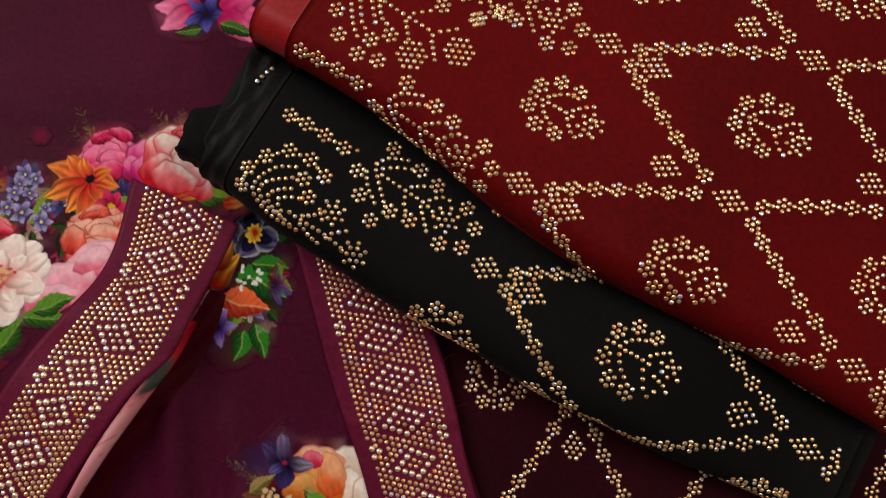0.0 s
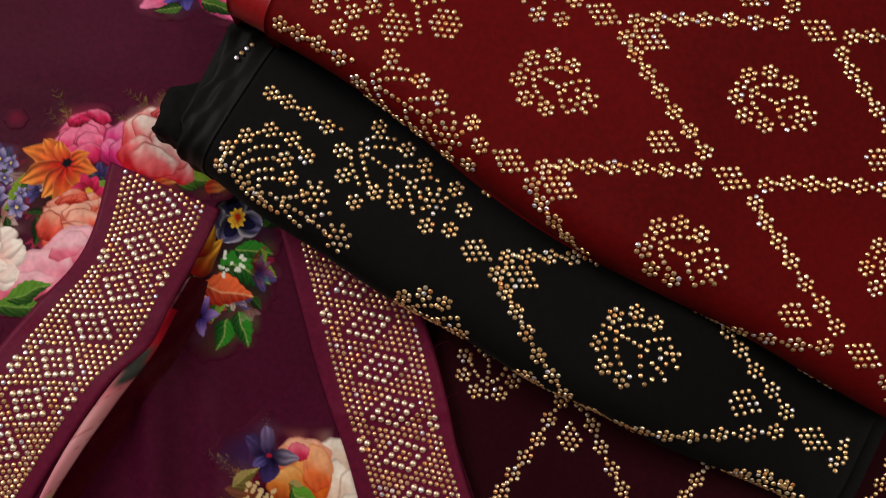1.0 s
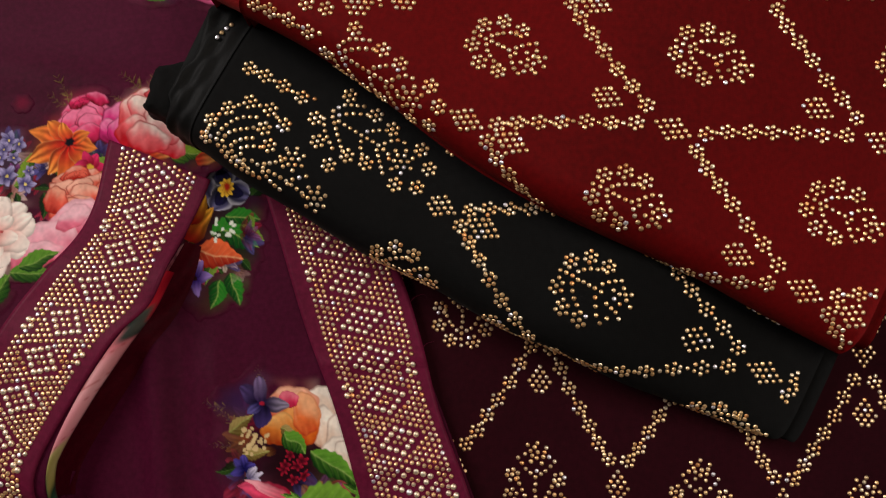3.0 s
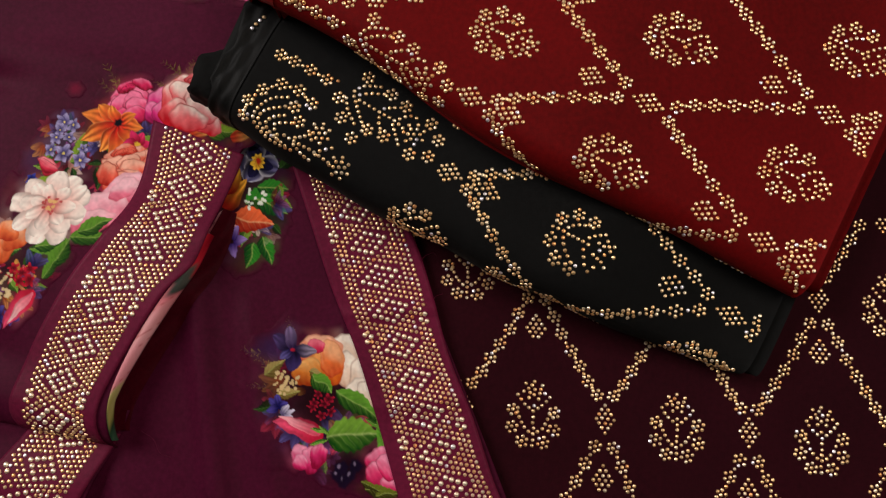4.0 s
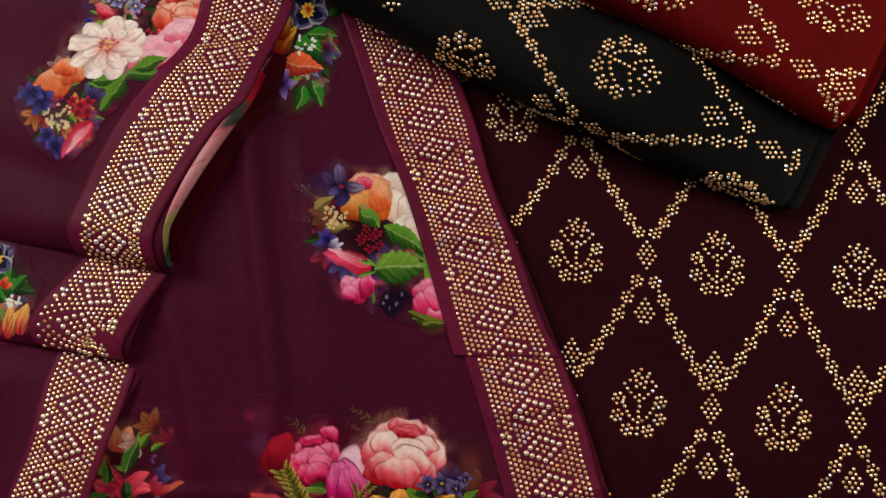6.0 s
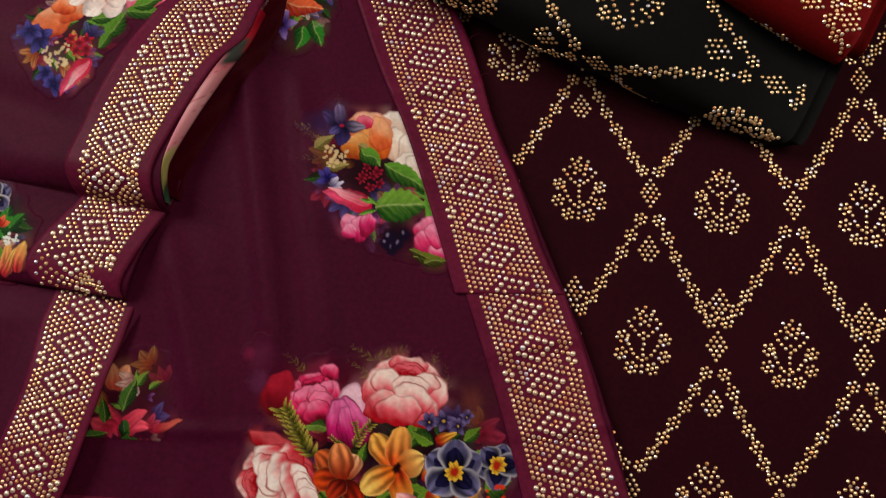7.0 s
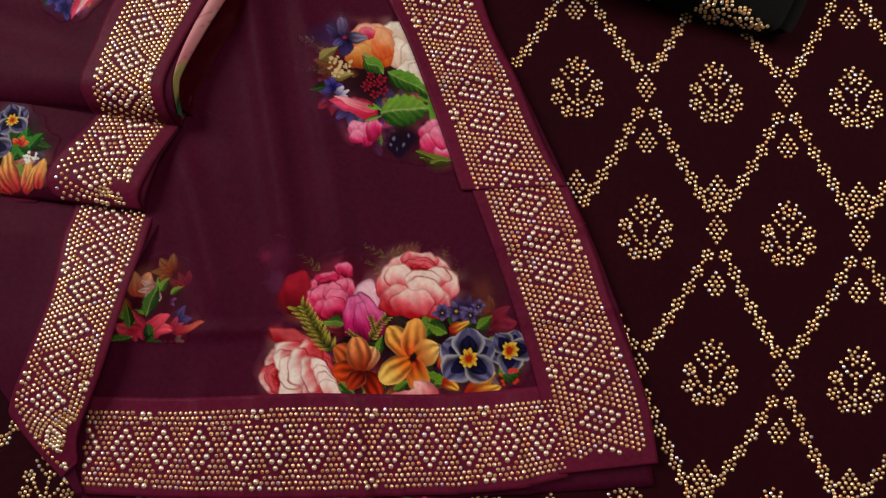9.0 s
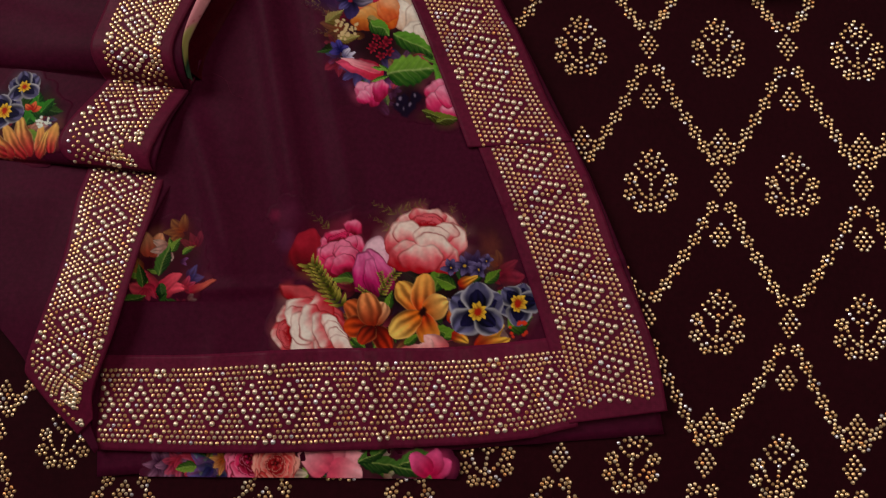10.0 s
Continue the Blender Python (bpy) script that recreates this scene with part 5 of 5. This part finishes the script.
for u, v, a, n, wd in ((300, 740, 0.1, 130, 0.5), (330, 720, 0.5, 120, 0.5), (290, 760, 3.4, 120, 0.5), (190, 770, 0.3, 110, 0.5), (250, 850, 1.2, 120, 0.55), (220, 880, 1.0, 90, 0.5), (60, 790, 0.2, 90, 0.4)):
    pr.leaf(*up_at(u, v), a, n * U_M, n * wd * U_M, (16, 66, 22), (116, 166, 60), (170, 196, 110))
# orange cup, violets, berries and bud below the dahlia
for u, v, ru, rv, a in ((60, 760, 80, 60, 0.5), (110, 740, 60, 46, 0.2), (20, 770, 60, 60, 0.8), (80, 710, 50, 40, -0.3)):
    pr.cup(*up_at(u, v), ru * U_M, rv * U_M, a, *inks((180, 60, 20), (230, 124, 70), (244, 180, 140)), line=0.3)
for u, v, n in ((0, 830, 60), (-40, 800, 50), (60, 1000, 46), (20, 960, 40), (110, 1010, 34)):
    pr.bloom(*up_at(u, v), n * U_M, 5, (26, 22, 84), (96, 88, 164), 0.65, heart=(60, 30, 90), turn=v)
for u, v in ((120, 840), (150, 860), (180, 850), (140, 890), (170, 890), (110, 870)):
    pr.bloom(*up_at(u, v), 24 * U_M, 5, (120, 6, 36), (214, 36, 66), 0.6, heart=None, turn=u)
pr.berries(*up_at(70, 900), 50 * U_M, 36, (226, 204, 160))
pr.petal(*up_at(190, 920), 4.05, 170 * U_M, 66 * U_M, (214, 40, 76), (240, 90, 130), 0.8, 0.3)
pr.petal(*up_at(185, 925), 4.1, 140 * U_M, 30 * U_M, (244, 130, 150), (252, 206, 206), 0.8, 0.2)
# white dahlia
for q, (n, wd) in enumerate(((150, 84), (128, 76), (92, 56))):
    for j in range(9 - q):
        a = 0.3 + q * 0.35 + j * 2 * math.pi / (9 - q) + pr.g.uniform(-0.12, 0.12)
        pr.petal(*up_at(218, 622), a, n * U_M * pr.g.uniform(0.9, 1.05), wd * U_M, (226, 150, 140), (252, 238, 228), 0.4, 0.15, (214, 170, 160), fat=1.1, rim_in=0.9, rim_k=0.5)
pr.wash(*up_at(218, 620), 34 * U_M, 30 * U_M, (216, 120, 120), 0.8, 0.8)
pr.berries(*up_at(220, 618), 36 * U_M, 12, (196, 90, 90))
pr.berries(*up_at(220, 612), 28 * U_M, 8, (232, 190, 130))
pr.put(z_upper, label="roses, orange daisy and white dahlia print")

# the same bouquet going on beside the strip, on the main panel
pr = Print(-0.135, -0.06, -0.05, 0.07)
for x, y, rx, ry, c, s in ((-0.1, 0.02, 0.026, 0.03, (40, 14, 30), 0.9), (-0.085, 0.035, 0.022, 0.016, (50, 30, 60), 0.8), (-0.082, 0.005, 0.014, 0.018, (20, 50, 24), 0.8), (-0.095, -0.02, 0.014, 0.014, (80, 50, 30), 0.5)):
    pr.wash(x, y, rx, ry, c, s, 0.8)
for x, y, a, n in ((-0.095, 0.008, 0.6, 0.018), (-0.09, 0.018, 0.0, 0.018), (-0.09, 0.012, -0.4, 0.02), (-0.084, -0.01, -1.2, 0.016), (-0.088, -0.014, -1.8, 0.014)):
    pr.leaf(x, y, a, n, n * 0.6, (8, 66, 26), (60, 150, 50))
pr.fill(-0.094, 0.018, 0.024, 0.034, 46, 0.009, 0.55, 6)
pr.pansy(-0.091, 0.033, 0.0125, 0.5)
pr.pansy(-0.108, 0.038, 0.0125, 1.6)
for x, y, a, n in ((-0.108, 0.004, 1.0, 0.022), (-0.106, 0.012, 1.3, 0.018)):
    pr.petal(x, y, a, n, n * 0.5, (170, 40, 30), (230, 170, 60), 0.8, 0.7)
pr.leaf(-0.103, 0.0, -0.1, 0.024, 0.015, (150, 24, 16), (240, 120, 70), (250, 200, 150))
pr.berries(-0.09, 0.011, 0.007, 18, (230, 235, 220))
for a in (0.4, 1.2, 2.2):
    pr.petal(-0.112, -0.012, a, 0.016, 0.011, (230, 120, 140), (250, 190, 196), 0.6)
pr.bloom(-0.101, -0.013, 0.009, 5, (70, 40, 130), (170, 140, 210), 0.6)
pr.put(z_dupatta, label="pansies, red leaf and green leaves print")

# bouquet tops at the far edge, on the pleats and on the turned layers
pr = Print(-0.17, -0.09, 0.105, 0.19)
pr.wash(-0.128, 0.15, 0.028, 0.026, (60, 16, 50), 0.8, 0.8)
for a in (3.2, 2.6, 3.8):
    pr.petal(-0.135, 0.142, a, 0.02, 0.012, (200, 30, 100), (250, 150, 190), 0.6)
pr.bloom(-0.13, 0.14, 0.011, 5, (30, 26, 90), (110, 100, 180), 0.6)
for a in (0.0, 0.7, 5.6):
    pr.petal(-0.122, 0.142, a, 0.022, 0.014, (200, 30, 110), (246, 120, 170), 0.6)
pr.leaf(-0.122, 0.135, -0.2, 0.018, 0.008)
pr.leaf(-0.13, 0.132, 3.4, 0.014, 0.007)
pr.put(z_upper, label="pink petals print")

pr = Print(-0.31, -0.2, -0.172, -0.095)
mid_at = board(-0.260, -0.053, 0.000222, 0.06)
M_M = 0.000222
pr.wash(*mid_at(40, 395), 130 * M_M, 100 * M_M, (30, 12, 26), 0.92, 0.7)
pr.fill(*mid_at(20, 400), 0.026, 0.018, 46, 0.008, 0.55, 8)
for u, v, a, n in ((60, 440, 1.2, 80), (90, 430, 1.7, 90), (70, 400, 0.3, 70), (100, 400, 0.9, 50), (50, 420, 2.2, 60)):
    pr.leaf(*mid_at(u, v), a, n * M_M, n * 0.6 * M_M, (10, 50, 20), (70, 150, 50), (120, 180, 90))
for a in (0.4, 1.3, 2.4):
    pr.petal(*mid_at(72, 395), a, 28 * M_M, 20 * M_M, (190, 40, 30), (240, 130, 80), 0.7, 0.5)
for u, v, a, n in ((70, 510, 1.9, 110), (50, 515, 2.1, 100), (30, 510, 2.4, 90), (120, 510, 1.3, 80), (100, 515, 1.6, 85), (90, 515, 1.1, 70), (10, 500, 2.7, 80)):
    pr.petal(*mid_at(u, v), a, n * M_M, n * 0.42 * M_M, (206, 60, 70), (248, 196, 110), 0.8, 0.8, (250, 220, 170))
pr.berries(*mid_at(112, 432), 22 * M_M, 22, (232, 238, 226))
pr.pansy(*mid_at(0, 392), 52 * M_M, 0.6)
pr.pansy(*mid_at(44, 325), 44 * M_M, 0.2)
pr.pansy(*mid_at(-80, 380), 50 * M_M, 1.2)
pr.put(z_middle, label="pansies and orange leaves print")

pr = Print(-0.195, -0.1, -0.255, -0.18)
pr.wash(-0.155, -0.225, 0.02, 0.03, (70, 14, 30), 0.7, 0.8)
for a in (0.15, 0.6, 2.2, 2.9):
    pr.petal(-0.163, -0.241, a, 0.017, 0.009, (170, 16, 60), (232, 90, 110), 0.7)
for a in (1.2, 1.9):
    pr.petal(-0.167, -0.222, a, 0.015, 0.010, (200, 90, 70), (238, 170, 130), 0.7)
pr.fill(-0.158, -0.228, 0.018, 0.026, 34, 0.008, 0.5, 12)
pr.leaf(-0.162, -0.232, 1.3, 0.018, 0.008)
pr.leaf(-0.17, -0.238, 1.9, 0.014, 0.007)
pr.leaf(-0.18, -0.246, 0.2, 0.012, 0.007)
pr.petal(-0.145, -0.24, 0.3, 0.016, 0.005, (170, 30, 60), (214, 110, 90), 0.7)
pr.put(z_dupatta, label="small orange and red flowers print", clip=lambda x, y: 1 - step(-y, 0.2455, 0.2465))

pr = Print(-0.175, 0.01, -0.3375, -0.300)
pr.wash(-0.09, -0.33, 0.075, 0.012, (70, 16, 36), 0.9, 0.4)
for x in (-0.155, -0.148):
    pr.bloom(x, -0.331, 0.010, 6, (70, 24, 60), (160, 110, 140), 0.5, streak=0.6)
for x, a in ((-0.133, 1.2), (-0.127, 0.4), (-0.123, 1.9)):
    pr.leaf(x, -0.336, a, 0.014, 0.008, (40, 60, 20), (150, 170, 90))
pr.fill(-0.09, -0.331, 0.075, 0.009, 60, 0.010, 0.5, 13)
pr.rose(-0.108, -0.331, 0.013, *PINK)
pr.rose(-0.094, -0.331, 0.013, *CORAL, heart=(0, 0))
for a in (0.4, 1.5, 2.6, -0.3):
    pr.petal(-0.066, -0.333, a, 0.018, 0.016, (226, 90, 120), (250, 176, 186), 0.5, 0.25)
for x, a, n in ((-0.052, 0.0, 0.024), (-0.052, 0.5, 0.02), (-0.035, -0.3, 0.024), (-0.03, 0.3, 0.02)):
    pr.leaf(x, -0.33, a, n, n * 0.42)
for a in (0.5, 1.3, 2.4):
    pr.petal(-0.014, -0.335, a, 0.014, 0.012, (200, 20, 90), (244, 100, 160), 0.6)
pr.put(z_dupatta_low, label="roses and leaves print on the lower layer")


# turned edge of the upper panel, showing the printed side of the cloth
def turned_edge():
    top = spline([(-0.1106, -0.0117), (-0.1188, -0.0293), (-0.1322, -0.053), (-0.1429, -0.0753), (-0.1506, -0.1006), (-0.1492, -0.123)], 80)
    n, cols = 80, 8
    v, ink = [], []
    INKS = ((150, 16, 34), (206, 40, 58), (90, 90, 84), (60, 66, 62), (214, 120, 130), (246, 176, 182), (240, 150, 164), (196, 184, 120), (170, 160, 90), (30, 60, 42), (60, 90, 70))
    for i in range(n):
        f = i / (n - 1)
        wide = 0.0040 * math.sin(math.pi * min(1, f * 1.15 + 0.05)) ** 0.8 + 0.0012
        z = float(z_upper(top[i, 0], top[i, 1]))
        for j in range(cols):
            t = j / (cols - 1)
            v.append((top[i, 0] + wide * math.sin(t * 1.5), top[i, 1] - 0.2 * wide * t, z + 0.0004 - 0.006 * t * t))
            q = f + 0.03 * math.sin(t * 5 + f * 30)
            c = [float(np.interp(q, (0, 0.16, 0.2, 0.28, 0.32, 0.5, 0.74, 0.8, 0.88, 0.94, 1), [lin(*k)[n] for k in INKS])) for n in range(3)]
            line = 0.55 if abs(math.sin(q * 24 + 2.5 * t)) < 0.10 and 0.32 < q < 0.76 else 1.0
            c = [c[0] * (0.5 + 0.5 * line), c[1] * line, c[2] * line]
            ink.append((*c, 1.0 if t < 0.9 else 0.3))
    ob = link_mesh("turned_edge", v, grid_faces(n, cols)[:, ::-1], M_PRINT, dupatta, "pink printed edge turned under")
    col = ob.data.color_attributes.new("print", "FLOAT_COLOR", "POINT")
    col.data.foreach_set("color", np.array(ink, np.float32).ravel())


turned_edge()
# red reverse, taken darker to hold the shade inside the fold
M_SHADED_REVERSE = cloth("shaded_reverse_crepe", lin(62, 4, 17), 0.6, 0.0, (1, 0.4, 0.5), spec=0.05)


def inner_fold():
    """The red reverse of the cloth where the upper panel is turned under, its colour darkened for the shade in there.
    """
    top = spline([(-0.106, 0.004), (-0.1106, -0.0117), (-0.1188, -0.0293), (-0.1322, -0.053), (-0.1429, -0.0753), (-0.1506, -0.1006), (-0.1500, -0.118)], 90)
    n, cols = 90, 12
    v = []
    for i in range(n):
        f = i / (n - 1)
        wide = 0.0040 + 0.0080 * math.sin(math.pi * min(1.0, 0.08 + f * 0.95)) ** 0.9
        z = float(z_upper(top[i, 0], top[i, 1])) - 0.003
        for j in range(cols):
            t = j / (cols - 1)
            x, y = top[i, 0] + wide * t, top[i, 1] - 0.25 * wide * t
            low = float(z_dupatta(x, y)) + 0.0006
            v.append((x, y, low + (z - low) * (1 - t) ** 1.6 + 0.0007 * math.sin(7 * t + 26 * f) * math.sin(math.pi * t)))
    link_mesh("inner_fold", v, grid_faces(n, cols)[:, ::-1], M_SHADED_REVERSE, dupatta, "red reverse of the folded cloth, darkened by painted recess shade")


inner_fold()

# ---- loose threads at the edges ----
def thread(points, parent, mat, thick=0.00012):
    run = spline(points, 26)
    v, f = [], []
    for i, p in enumerate(run):
        for k in range(4):
            a = k * math.pi / 2
            v.append((p[0] + thick * math.cos(a), p[1] + thick * math.sin(a) * 0.7, p[2] + thick * math.sin(a)))
    for i in range(len(run) - 1):
        f += [(i * 4 + k, i * 4 + (k + 1) % 4, i * 4 + 4 + (k + 1) % 4, i * 4 + 4 + k) for k in range(4)]
    return link_mesh("loose_thread", v, f, mat, parent)


thread([(0.004, -0.020, 0.0075), (0.007, -0.016, 0.009), (0.011, -0.014, 0.008), (0.013, -0.015, 0.0055)], dupatta, M_BAND)
thread([(0.012, -0.042, 0.0075), (0.014, -0.038, 0.009), (0.018, -0.036, 0.006)], dupatta, M_BAND)
thread([(-0.137, -0.118, 0.012), (-0.130, -0.122, 0.012), (-0.127, -0.129, 0.009), (-0.121, -0.131, 0.0075)], dupatta, M_BAND)
thread([(0.059, -0.156, 0.0085), (0.063, -0.155, 0.007), (0.066, -0.157, 0.003)], dupatta, M_BAND)

# ---- the stones, built last ----
build_stones(dupatta, True, (-0.02, -0.2), 300, "larger pale gold studs in lozenges")
build_stones(dupatta, False, (0.03, -0.1), 300, "close rows of small gold stones")
build_stones(black, False, (-0.02, 0.03), 300, "gold stones in sprigs, chains and paisleys")
build_stones(red, False, (0.06, 0.07), 300, "gold stones in sprigs and chains")
build_stones(maroon, False, (0.12, -0.15), 300, "gold stones in sprigs and chains")
